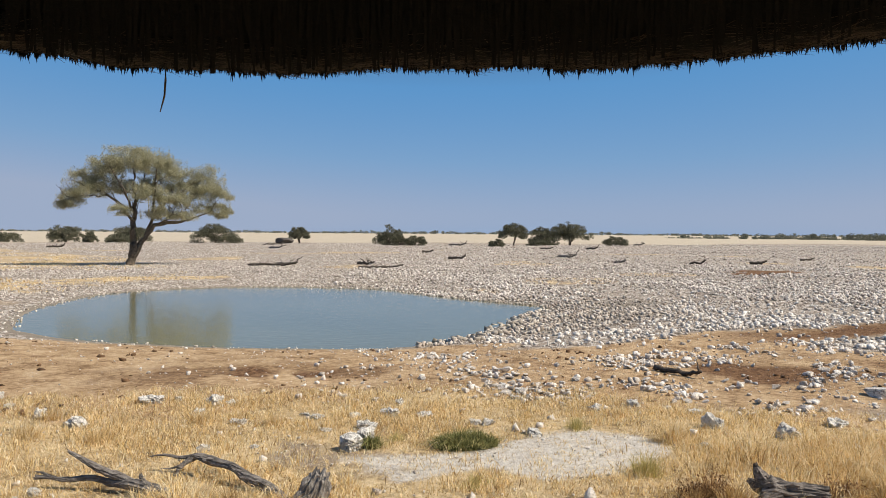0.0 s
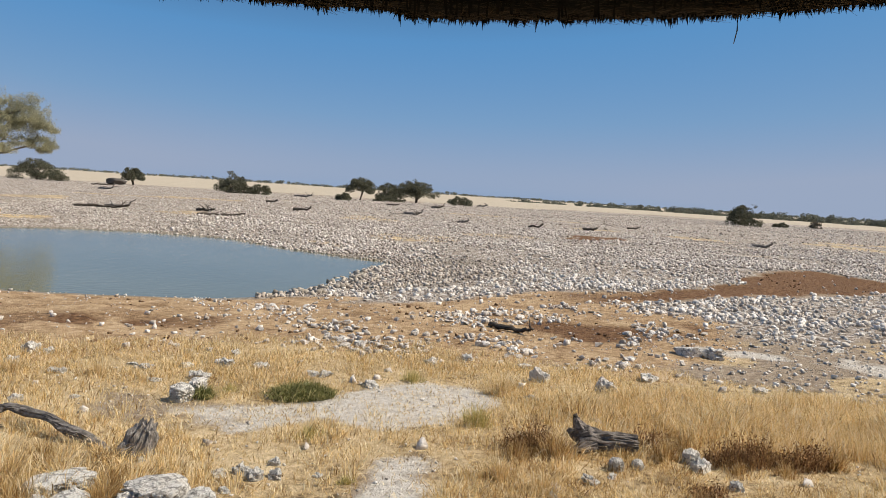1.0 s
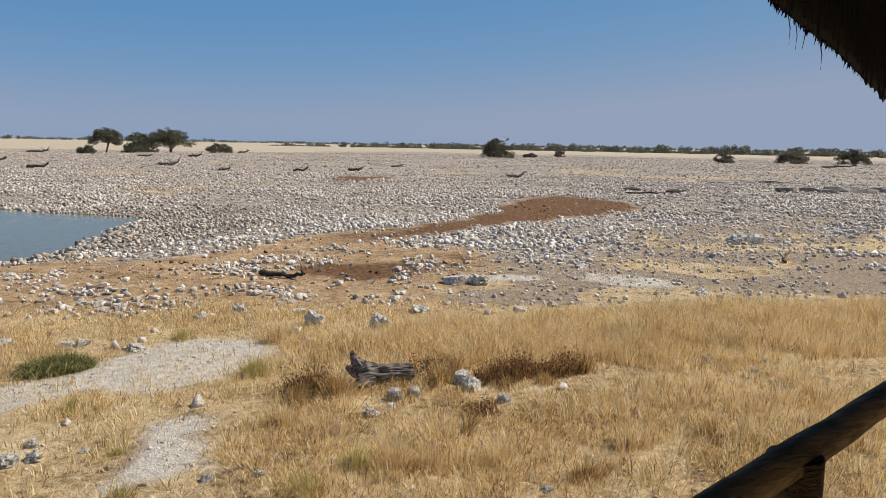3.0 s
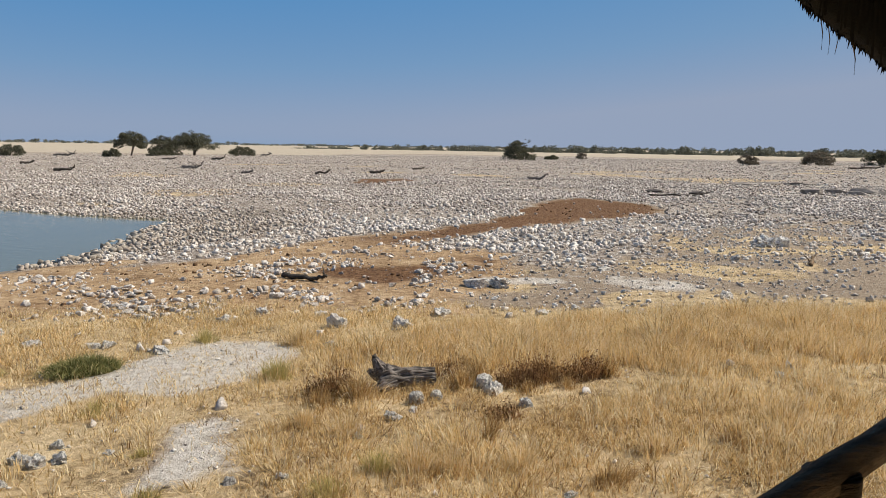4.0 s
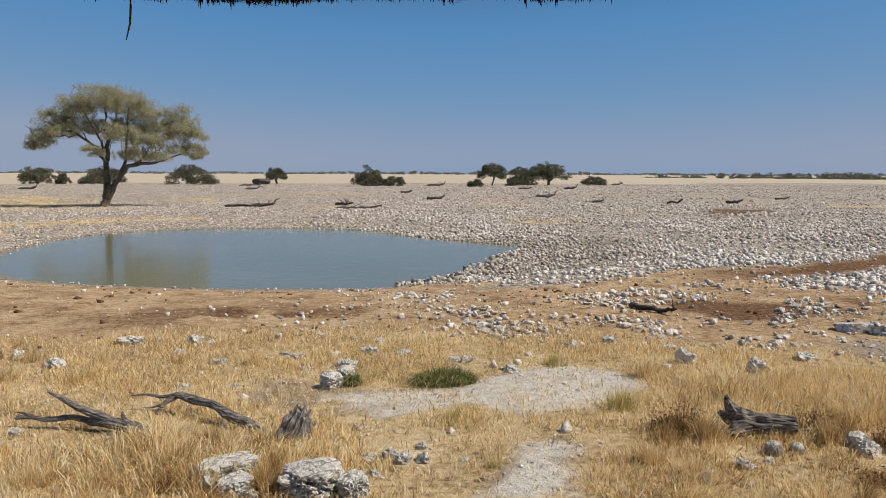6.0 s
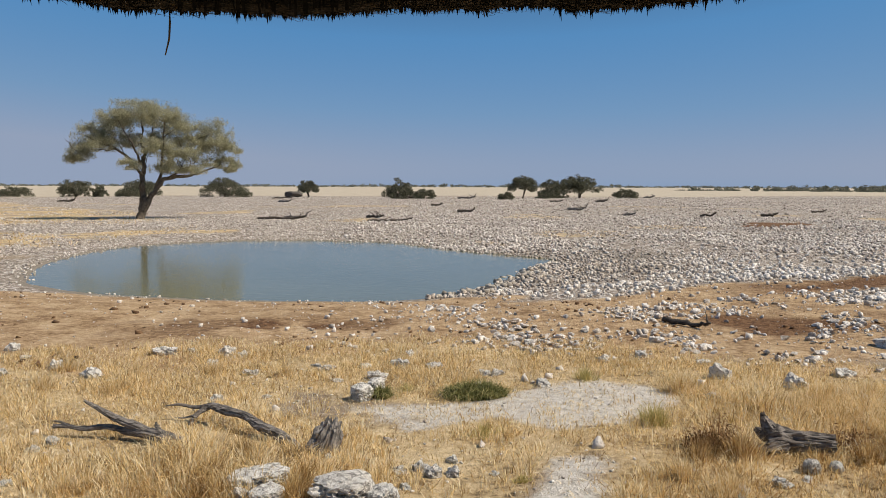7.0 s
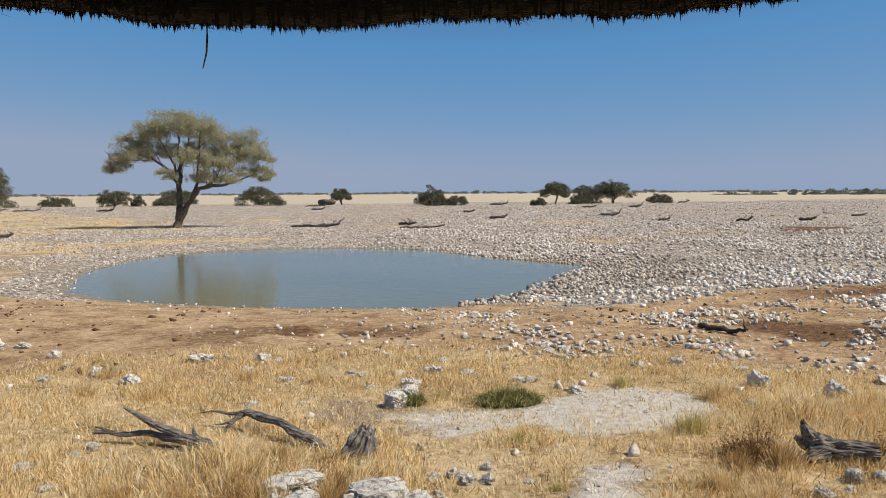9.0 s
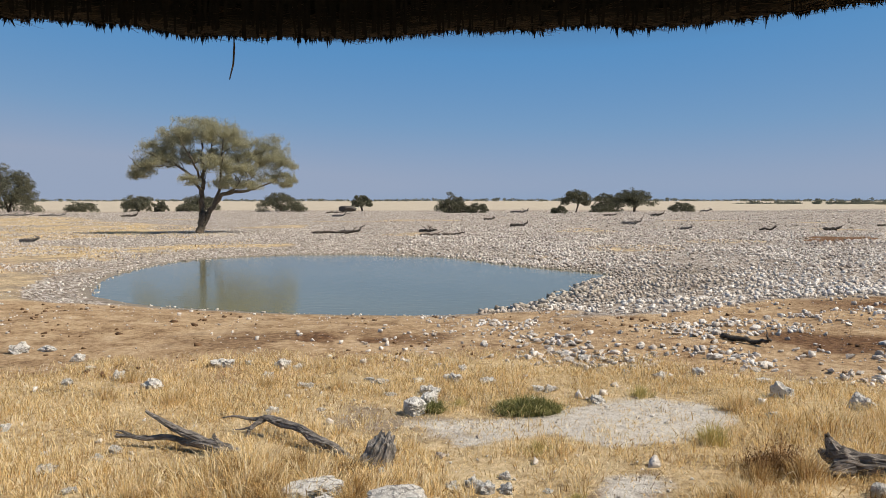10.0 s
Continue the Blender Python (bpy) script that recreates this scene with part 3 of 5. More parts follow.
def build_rail():
    rail = thing("log_railing", "dark round-log railing of a raised hide", "railing")
    z = EYE - 0.652
    p = bent([(-1.86, 0.10, z), (0.04, 0.61, z), (1.10, 0.91, z), (2.02, 1.17, z), (2.7, 1.36, z)], 5, 0.002, 3)
    part("rail_log", tube(p, [0.0375 + 0.0012 * math.sin(k * 1.7) for k in range(len(p))], 18, POLE, 0.03, 5), rail)
    for x, y in ((-1.5, 0.23), (1.43, 1.0), (2.65, 1.34)):
        part("rail_post", tube([(x, y, 0.4), (x, y, 1.8), (x, y, z + 0.01)], [0.062, 0.06, 0.058], 12, POLE, 0.03, 8), rail)
    deck = thing("deck", "wooden platform of the hide", "deck", kind="structure")
    for k in range(22):
        x = -1.65 + k * 0.15
        bm = bmesh.new()
        bmesh.ops.create_cube(bm, size=1, matrix=Matrix.LocRotScale((x, -0.72 + 0.13 * x, EYE - 1.66), None, (0.142, 2.5, 0.04)))
        part("plank", bm_mesh("plank", bm, POLE), deck)
    for x in (-1.4, 1.4):
        bm = bmesh.new()
        bmesh.ops.create_cube(bm, size=1, matrix=Matrix.LocRotScale((x, -0.75, 1.55), None, (0.16, 0.16, 2.5)))
        part("deck_post", bm_mesh("deck_post", bm, POLE), deck)


build_rail()


# ---- rocks ----
def rock_shape(seed, sub=2, flat=0.62, rough=0.28, cut=0.36, planes=3):
    """A lump of stone with broken faces; sub 0 is the coarsest."""
    rr = random.Random(seed)
    bm = bmesh.new()
    if sub:
        bmesh.ops.create_icosphere(bm, subdivisions=sub, radius=0.5)
    else:
        p = [bm.verts.new(Vector(c) * 0.5) for c in ((1, 0, 0), (-1, 0, 0), (0, 1, 0), (0, -1, 0), (0, 0, 1), (0, 0, -1))]
        for a in (0, 1):
            for b in (2, 3):
                for c in (4, 5):
                    order = (p[a], p[b], p[c])
                    bm.faces.new(order if (a + b + c) % 2 == 0 else order[::-1])
    off = Vector((seed * 7.3, seed * 3.1, seed * 1.7))
    cuts = [cut * rr.uniform(0.75, 1.35) for _ in range(planes)]
    dirs = [Vector((rr.gauss(0, 1), rr.gauss(0, 1), rr.gauss(0, 0.7))).normalized() for _ in range(planes)]
    for v in bm.verts:
        d = v.co.normalized()
        k = 1 + rough * (noise.noise(d * 1.6 + off) * 1.3 + noise.noise(d * 4 + off) * 0.6 + noise.noise(d * 9 + off) * 0.3 + (noise.noise(d * 19 + off) * 0.22 if sub > 2 else 0))
        if not sub:
            d = (d + Vector((rr.uniform(-0.4, 0.4), rr.uniform(-0.4, 0.4), rr.uniform(-0.3, 0.3)))).normalized()
        v.co = d * 0.5 * k
        if sub:
            for nrm, far in zip(dirs, cuts):
                over = v.co.dot(nrm) - far
                if over > 0:
                    v.co -= nrm * over * 0.97
        v.co.z *= flat
    bm.verts.index_update()
    bm.normal_update()
    return bm


ROCK_MESH = [bm_mesh("rock", rock_shape(s, 4, 0.55 + 0.05 * (s % 5), 0.5, 0.33, 6), ROCK) for s in range(9)]
ROCKS_D = [(-6.74, 10.75, 0.29), (-5.96, 9.98, 0.2), (-5.14, 10.13, 0.24), (-6.3, 11.37, 0.24), (-6.2, 11.74, 0.24), (-4.36, 14.23, 0.31), (-3.53, 14.5, 0.18), (-2.39, 15.84, 0.26), (-8.59, 12.56, 0.25), (-7.22, 11.52, 0.18), (-6.89, 15.48, 0.2), (-3.01, 17.03, 0.23), (-8.62, 16.59, 0.39), (-10.57, 18.42, 0.41), (-12.75, 19.27, 0.58), (-12.12, 19.63, 0.44), (-0.37, 17.02, 0.38), (-0.99, 18.13, 0.27), (1.93, 19.69, 0.35), (5.66, 17.49, 0.33), (-0.64, 10.02, 0.19), (-0.0, 11.02, 0.22), (-1.83, 11.13, 0.14), (-2.54, 9.36, 0.45), (-2.11, 9.23, 0.22), (-0.88, 9.0, 0.29)]
ROCKS_A = [(-6.74, 18.12, 0.57), (-6.28, 18.49, 0.29), (-5.37, 17.07, 0.29), (-5.29, 18.11, 0.5), (-4.95, 18.0, 0.3), (-7.48, 15.83, 0.52), (-9.37, 15.89, 0.38), (-6.74, 10.75, 0.29), (-9.74, 17.44, 0.27), (-1.61, 16.0, 0.43), (1.81, 15.52, 0.42), (3.43, 17.54, 0.37), (4.45, 18.25, 0.35), (5.57, 15.9, 0.53), (4.9, 14.5, 0.29), (6.05, 14.26, 0.29), (0.96, 16.44, 0.34), (0.7, 16.5, 0.28), (-1.12, 17.07, 0.45), (-1.93, 17.01, 0.32), (-4.18, 16.3, 0.25)]
ROCKS_B = [ (-0.24, 10.49, 0.3), (0.0, 10.55, 0.25), (-0.73, 10.57, 0.25), (0.59, 10.54, 0.16), (1.79, 8.91, 0.19), (2.38, 8.81, 0.18), (4.41, 10.25, 0.27), (4.87, 10.47, 0.19), (6.41, 10.77, 0.4), (6.55, 9.94, 0.27), (3.68, 9.66, 0.16), (-2.72, 16.79, 0.3), (-4.4, 16.37, 0.25)]
ROCKS_C = [(6.76, 15.22, 0.58), (11.0, 19.5, 0.8), (11.7, 19.3, 0.8), (16.31, 20.36, 0.5), (26.5, 22.7, 1.0), (27.3, 22.5, 0.9), (22.54, 20.59, 0.45), (16.46, 15.2, 0.41), (13.23, 14.43, 0.35), (13.0, 14.6, 0.3), (14.97, 13.83, 0.3), (15.75, 13.35, 0.38), (5.29, 6.99, 0.18), (-0.45, 10.7, 0.28), (11.42, 9.26, 0.22), (11.96, 9.48, 0.25), (8.42, 16.62, 0.48), (10.79, 15.75, 0.37), (11.91, 15.88, 0.35)]
count = 0
for rows in (ROCKS_A, ROCKS_B, ROCKS_C, ROCKS_D):
    for x, y, s in rows:
        word = "large" if s > 0.6 else "small" if s < 0.3 else "middling"
        ob = thing("rock", word + " weathered grey-white limestone rock lying in dry grass", "rock", (x, y, ground_z(x, y) + s * 0.09), ROCK_MESH[count % 9], "rocks in the grass")
        ob.rotation_euler = (0.1 * math.sin(count), 0.1 * math.cos(count * 2), count * 2.4)
        ob.scale = (s, s * (0.72 + 0.25 * ((count * 7) % 5) / 5), s * (0.78 + 0.3 * ((count * 3) % 4) / 4))
        count += 1


def pitted_boulder(x, y, w, d, h, turn, seed, label):
    """A calcrete block: a worn pale top over fissured, deeply pitted sides."""
    bm = bmesh.new()
    bmesh.ops.create_icosphere(bm, subdivisions=5, radius=0.5)
    off = Vector((seed * 5.1, seed * 2.3, seed * 3.9))
    for v in bm.verts:
        n = v.co.normalized()
        box = max(abs(n.x), abs(n.y), abs(n.z) * 1.08)
        p = n * 0.5 * (0.62 + 0.38 / box * 0.86)
        rough = noise.noise(n * 1.4 + off) * 0.14 + noise.noise(n * 3.1 + off) * 0.07
        side = max(0.0, min(1.0, (noise.noise(n * 1.1 + off * 2) + 0.4 - 0.95 * max(0, n.z) - 0.4 * min(0, n.y)) * 3))
        pits = -abs(noise.noise(n * 4.6 + off)) * 0.5 - max(0, noise.noise(n * 8.5 + off)) * 0.4 + noise.noise(n * 17 + off) * 0.07
        p = p * (1 + rough + pits * (0.15 + 0.85 * side) + 0.012 * noise.noise(n * 24 + off))
        v.co = (p.x, p.y, p.z)
    ob = thing("boulder", label, "rock", (x, y, ground_z(x, y) + h * 0.3), bm_mesh("boulder", bm, ROCK), "rocks in the grass")
    ob.scale, ob.rotation_euler = (w, d, h), (0.05, -0.06, turn)


pitted_boulder(-2.55, 9.95, 0.9, 0.6, 0.34, 0.2, 3, "grey-white calcrete boulder with a deeply pitted side in tawny grass")
pitted_boulder(-1.36, 9.4, 0.85, 0.75, 0.5, -0.3, 5, "large pale calcrete boulder with fissured sides in straw")
pitted_boulder(-0.86, 9.25, 0.42, 0.42, 0.42, 0.5, 8, "upright pitted calcrete rock leaning on a larger boulder")
pitted_boulder(-2.3, 9.35, 0.5, 0.4, 0.3, 0.9, 9, "low pitted calcrete rock half sunk in straw")
pitted_boulder(-1.72, 14.5, 0.46, 0.4, 0.42, 0.75, 18, "upright pitted calcrete rock with a green herb beside it")
pitted_boulder(-1.5, 14.95, 0.46, 0.34, 0.42, 1.2, 5, "smooth white limestone rock behind a pitted one")
pitted_boulder(5.05, 10.75, 0.26, 0.24, 0.26, 0.4, 11, "small angular grey rock beside a charred stump")
pitted_boulder(5.45, 10.85, 0.22, 0.2, 0.18, 1.4, 12, "small dark-sided rock beside a charred stump")
pitted_boulder(6.5, 11.15, 0.38, 0.28, 0.27, 0.8, 13, "pale pitted rock among brown dead weeds")


def broken_stone(seed, points):
    """An angular stone: the hull of a few points in a flattened box."""
    rr = random.Random(seed)
    bm = bmesh.new()
    for k in range(points):
        d = Vector((rr.uniform(-1, 1), rr.uniform(-1, 1), rr.uniform(-1, 1)))
        d = d / max(abs(c) for c in d) * rr.uniform(0.72, 1.0)
        d *= 0.42 if d.length > 1.25 else 0.5
        bm.verts.new((d.x, d.y * 0.9, d.z * 0.78))
    res = bmesh.ops.convex_hull(bm, input=bm.verts[:])
    bmesh.ops.delete(bm, geom=list({v for v in res["geom_interior"] if isinstance(v, bmesh.types.BMVert)}), context='VERTS')
    bmesh.ops.triangulate(bm, faces=bm.faces[:])
    bmesh.ops.recalc_face_normals(bm, faces=bm.faces[:])
    bm.verts.index_update()
    return bm


def scatter_stones(name, x, y, size, sub, material, sink=0.22):
    """Many stones as one mesh: twelve worn shapes, turned and sized at random."""
    shapes = []
    for s in range(12):
        bm = broken_stone(20 + s, 7 + 2 * sub) if sub else rock_shape(20 + s, 0, 0.86, 0.5)
        bm.verts.ensure_lookup_table()
        shapes.append((np.array([v.co[:] for v in bm.verts]), np.array([[v.index for v in f.verts] for f in bm.faces])))
        bm.free()
    zz = height(x, y)
    out_v, out_f, base = [], [], 0
    which = rng.integers(0, 12, len(x))
    for s, (sv, sf) in enumerate(shapes):
        k = np.nonzero(which == s)[0]
        if not len(k):
            continue
        a = rng.uniform(0, 6.28, len(k))
        sx, sy, sz = (size[k] * rng.uniform(lo, hi, len(k)) for lo, hi in ((0.8, 1.3), (0.65, 1.1), (0.62, 1.15)))
        px, py, pz = sv[None, :, 0] * sx[:, None], sv[None, :, 1] * sy[:, None], sv[None, :, 2] * sz[:, None]
        tilt = rng.normal(0, 0.28, len(k))[:, None]
        px, pz = px * np.cos(tilt) - pz * np.sin(tilt), px * np.sin(tilt) + pz * np.cos(tilt)
        ca, sa = np.cos(a)[:, None], np.sin(a)[:, None]
        v = np.stack([px * ca - py * sa + x[k][:, None], px * sa + py * ca + y[k][:, None], pz + (zz[k] + size[k] * sink)[:, None]], -1)
        out_v.append(v.reshape(-1, 3))
        out_f.append((np.arange(len(k))[:, None, None] * len(sv) + sf[None] + base).reshape(-1, 3))
        base += len(k) * len(sv)
    return mesh_np(name, np.concatenate(out_v), np.concatenate(out_f), material)


def polar(n, r0, r1, a0, a1):
    r = np.sqrt(rng.uniform(r0 * r0, r1 * r1, n))
    a = np.radians(rng.uniform(a0, a1, n))
    return r * np.sin(a), r * np.cos(a)


def stone_density(x, y):
    """How many of the stones tried at (x, y) lie there, 0 to 1."""
    z, ds = zones(x, y)
    lumpy = 0.16 + 0.84 * np.clip((0.6 * vnoise(x, y, 5.0, 11) + 0.4 * vnoise(x, y, 14.0, 20) - 0.3) * 3.0, 0, 1)
    d = z["stony"] * lumpy * (0.5 + 0.5 * vnoise(x, y, 1.3, 12))
    bank = (dist_poly(x, y, NEARBANK) < 0.5) & (dist_poly(x, y, TRAIL) > 0.2)
    heaps = np.clip((vnoise(x, y, 1.5, 15) - 0.4) * 3.4, 0, 1) * np.clip((x + 4) / 8, 0.05, 1)
    d = np.where(bank, 0.07 + 0.6 * heaps, d)
    d = np.where(y > 60, d * 0.8, d)
    d = np.where(x < -17, d * np.where(y > 68, 0.85, 0.3), d)
    d = np.where(z["mud"] * (1 - bank) > 0.5, 0.012 + 0.02 * (x > -2), d) * (1 - 0.94 * (z["red"] > 0.5 + 0.35 * vnoise(x, y, 0.9, 28)))
    d = np.maximum(d, 0.03 * (z["straw"] > 0.5) * (0.4 + 1.2 * (vnoise(x, y, 2.2, 16) > 0.5)) * np.clip((y - 9) / 5, 0, 1))
    rim = np.clip(1 - np.abs(ds - 0.4) / 0.9, 0, 1) * np.where(y < 36, 0.03 + 0.95 * (x > -1), 0.9)
    d = np.maximum(d, 0.35 * rim)
    d = d * np.clip(1 - z["plain"] * 1.6, 0.02, 1)
    left = dist_poly(x, y, STRAWLEFT) < 0
    d = np.maximum(d, 0.25 * (z["calc"] > 0.4) * (y > 15.8))
    d = np.maximum(d, 0.3 * (x > 17) * (y < 30) * vnoise(x, y, 1.7, 19) * np.clip((y - 12) / 6, 0, 1))
    right = dist_poly(x, y, RIGHTSOIL) < -0.3
    d = np.where(right, 0.26 + 0.34 * np.clip((vnoise(x, y, 1.4, 25) - 0.5) * 3, 0, 1) * np.where(y > 21, 1, 0.35), d)
    d = np.where(left, 0.42 * (vnoise(x, y, 4.0, 14) > 0.4), d)
    d = np.where(dist_poly(x, y, TREEHEAP) < 2 * (vnoise(x, y, 2.5, 26) - 0.5), 0.35 + 0.5 * vnoise(x, y, 1.8, 27), d)
    d = np.where(dist_poly(x, y, STRAWBAND) < 0, 0.06, d)
    d = np.where((ds < 1.8) & (y < 36) & (x < -1), 0.03, d)
    return np.where(ds < -0.4, 0, d)


field = thing("stone_field", "wide field of pale limestone cobbles round the waterhole", "stones", kind="stuff")
for name, n, r0, r1, lo, hi, sub in (("near_cobbles", 36000, 7, 30, 0.04, 0.28, 2), ("bank_cobbles", 64000, 30, 46, 0.07, 0.32, 2), ("middle_cobbles", 116000, 46, 75, 0.10, 0.34, 0), ("outer_cobbles", 72000, 75, 108, 0.14, 0.38, 0), ("far_cobbles", 118000, 108, 330, 0.2, 0.5, 0)):
    x, y = polar(n, r0, r1, -42, 66)
    keep = rng.random(n) < stone_density(x, y)
    x, y = x[keep], y[keep]
    size = lo + (hi - lo) * rng.random(len(x)) ** 2.5
    size = size * np.where(x < -10, 0.72, 1) * np.where((y < 34) & (x < -1), 0.75, 1) * np.where(dist_poly(x, y, RIGHTSOIL) < 0, 0.66, 1)
    if name == "near_cobbles":
        # the larger stones of the near bank are single pieces
        big = (size > 0.17) & (np.abs(x - 6) < 9) & (y > 17)
        big[np.nonzero(big)[0][280:]] = False
        shapes = [bm_mesh("stone", broken_stone(50 + s, 13), WHITE_STONE) for s in range(10)]
        zz = height(x, y)
        for k, i in enumerate(np.nonzero(big)[0]):
            ob = part("stone", shapes[k % 10], field)
            ob.location = (x[i], y[i], zz[i] + size[i] * 0.2)
            ob.rotation_euler = (0, 0, k * 1.9)
            ob.scale = (size[i] * 1.05, size[i] * (0.7 + 0.3 * (k % 3) / 2), size[i] * (0.6 + 0.3 * (k % 5) / 4))
        x, y, size = x[~big], y[~big], size[~big]
    brown = dist_poly(x, y, BROWNBANK) + 3 * (vnoise(x, y, 1.5, 23) - 0.5) < 0
    brown |= (dist_poly(x, y, SHORE) < 0.5 + 2 * vnoise(x, y, 1.2, 29)) & (x > -2) & (y < 52)
    part(name, scatter_stones(name, x[~brown], y[~brown], size[~brown], sub, WHITE_STONE if r1 <= 46 else STONE), field, "", "stuff")
    if brown.sum() > 50:
        part("trampled_cobbles", scatter_stones("trampled_cobbles", x[brown], y[brown], size[brown] * 0.92, sub, BROWN_STONE), field, "", "stuff")
# loose gravel and chips over the near ground
n = 30000
x, y = polar(n, 6, 34, -40, 66)
z, ds = zones(x, y)
k = (ds > 0.1) & (rng.random(n) > 0.75 * np.maximum(z["straw"], z["mud"])) & (rng.random(n) < 0.25 + 0.75 * vnoise(x, y, 1.1, 17) ** 2 + 0.3 * z["calc"])
part("gravel", scatter_stones("gravel", x[k], y[k], 0.02 + 0.07 * rng.random(k.sum()) ** 3, 0, WHITE_STONE, 0.15), field, "", "stuff")
n = 3400
x, y = polar(n, 17, 58, -40, 50)
z, ds = zones(x, y)
k = (z["mud"] > 0.5) & (ds > 0.8) & (vnoise(x, y, 1.8, 18) > 0.45)
dung = thing("dung_clods", "dark brown dung clods trampled into the mud", "clods", kind="stuff")
part("clods", scatter_stones("clods", x[k], y[k], 0.05 + 0.2 * rng.random(k.sum()) ** 2, 1, DUNG, 0.05), dung, "", "stuff")
# dark boulders of the low bank that juts into the water
n = 520
bx, by = rng.uniform(-1.6, 5.2, n), rng.uniform(31.0, 41, n)
off = dist_poly(bx, by, SHORE)
k = (off > -0.9) & (off < 1.3) & (rng.random(n) < np.where(off < 0, 0.35, 0.9))
bank = thing("bank_stones", "dark wet boulders on the waterhole's stony bank", "stones", kind="stuff")
part("boulder_heap", scatter_stones("boulder_heap", bx[k], by[k], rng.uniform(0.15, 0.45, k.sum()), 2, WET_STONE), bank, "", "stuff")


# ---- dry grass ----
def blades(name, x, y, h, material, lean=0.35, width=0.006, out=None):
    n = len(x)
    z = height(x, y) - 0.01
    a = rng.uniform(0, 6.283, n)
    side = np.stack([np.cos(a), np.sin(a), 0 * a], -1) * (width * rng.uniform(0.6, 1.5, n))[:, None]
    b = rng.normal(0, lean, (n, 2)) + (0 if out is None else out)
    p0 = np.stack([x, y, z], -1)
    mid = p0 + np.stack([b[:, 0] * h * 0.35, b[:, 1] * h * 0.35, h * 0.6], -1)
    tip = p0 + np.stack([b[:, 0] * h, b[:, 1] * h, h * np.clip(1 - 0.35 * (b ** 2).sum(1), 0.3, 1)], -1)
    v = np.stack([p0 - side, p0 + side, mid + side * 0.8, mid - side * 0.8, tip], 1)
    t = np.array([[0, 1, 2], [0, 2, 3], [3, 2, 4]])
    return mesh_np(name, v.reshape(-1, 3), (np.arange(n)[:, None, None] * 5 + t[None]).reshape(-1, 3), material)


def tall(x, y):
    g = lambda cx, cy, rx, ry: np.exp(-((x - cx) / rx) ** 2 - ((y - cy) / ry) ** 2)
    return (0.12 + 1.5 * vnoise(x, y, 0.8, 45) ** 1.6) * np.clip(0.6 * g(3.9, 11.5, 0.8, 0.5) + g(8.0, 13.0, 3.2, 1.6) + g(12.5, 12.0, 3.0, 1.6) + g(16, 11.5, 3, 2) + 1.35 * g(-3.3, 10.4, 1.2, 0.9) + 0.5 * g(5.9, 11.3, 0.5, 0.35) + 0.22 * g(-7.5, 13, 3.5, 2.2) + 0.5 * g(5.0, 9.0, 2.0, 1.2) + 0.4 * g(9.5, 8.0, 3.5, 1.8) + 0.8 * g(3.2, 12.3, 0.6, 0.5), 0, 1)


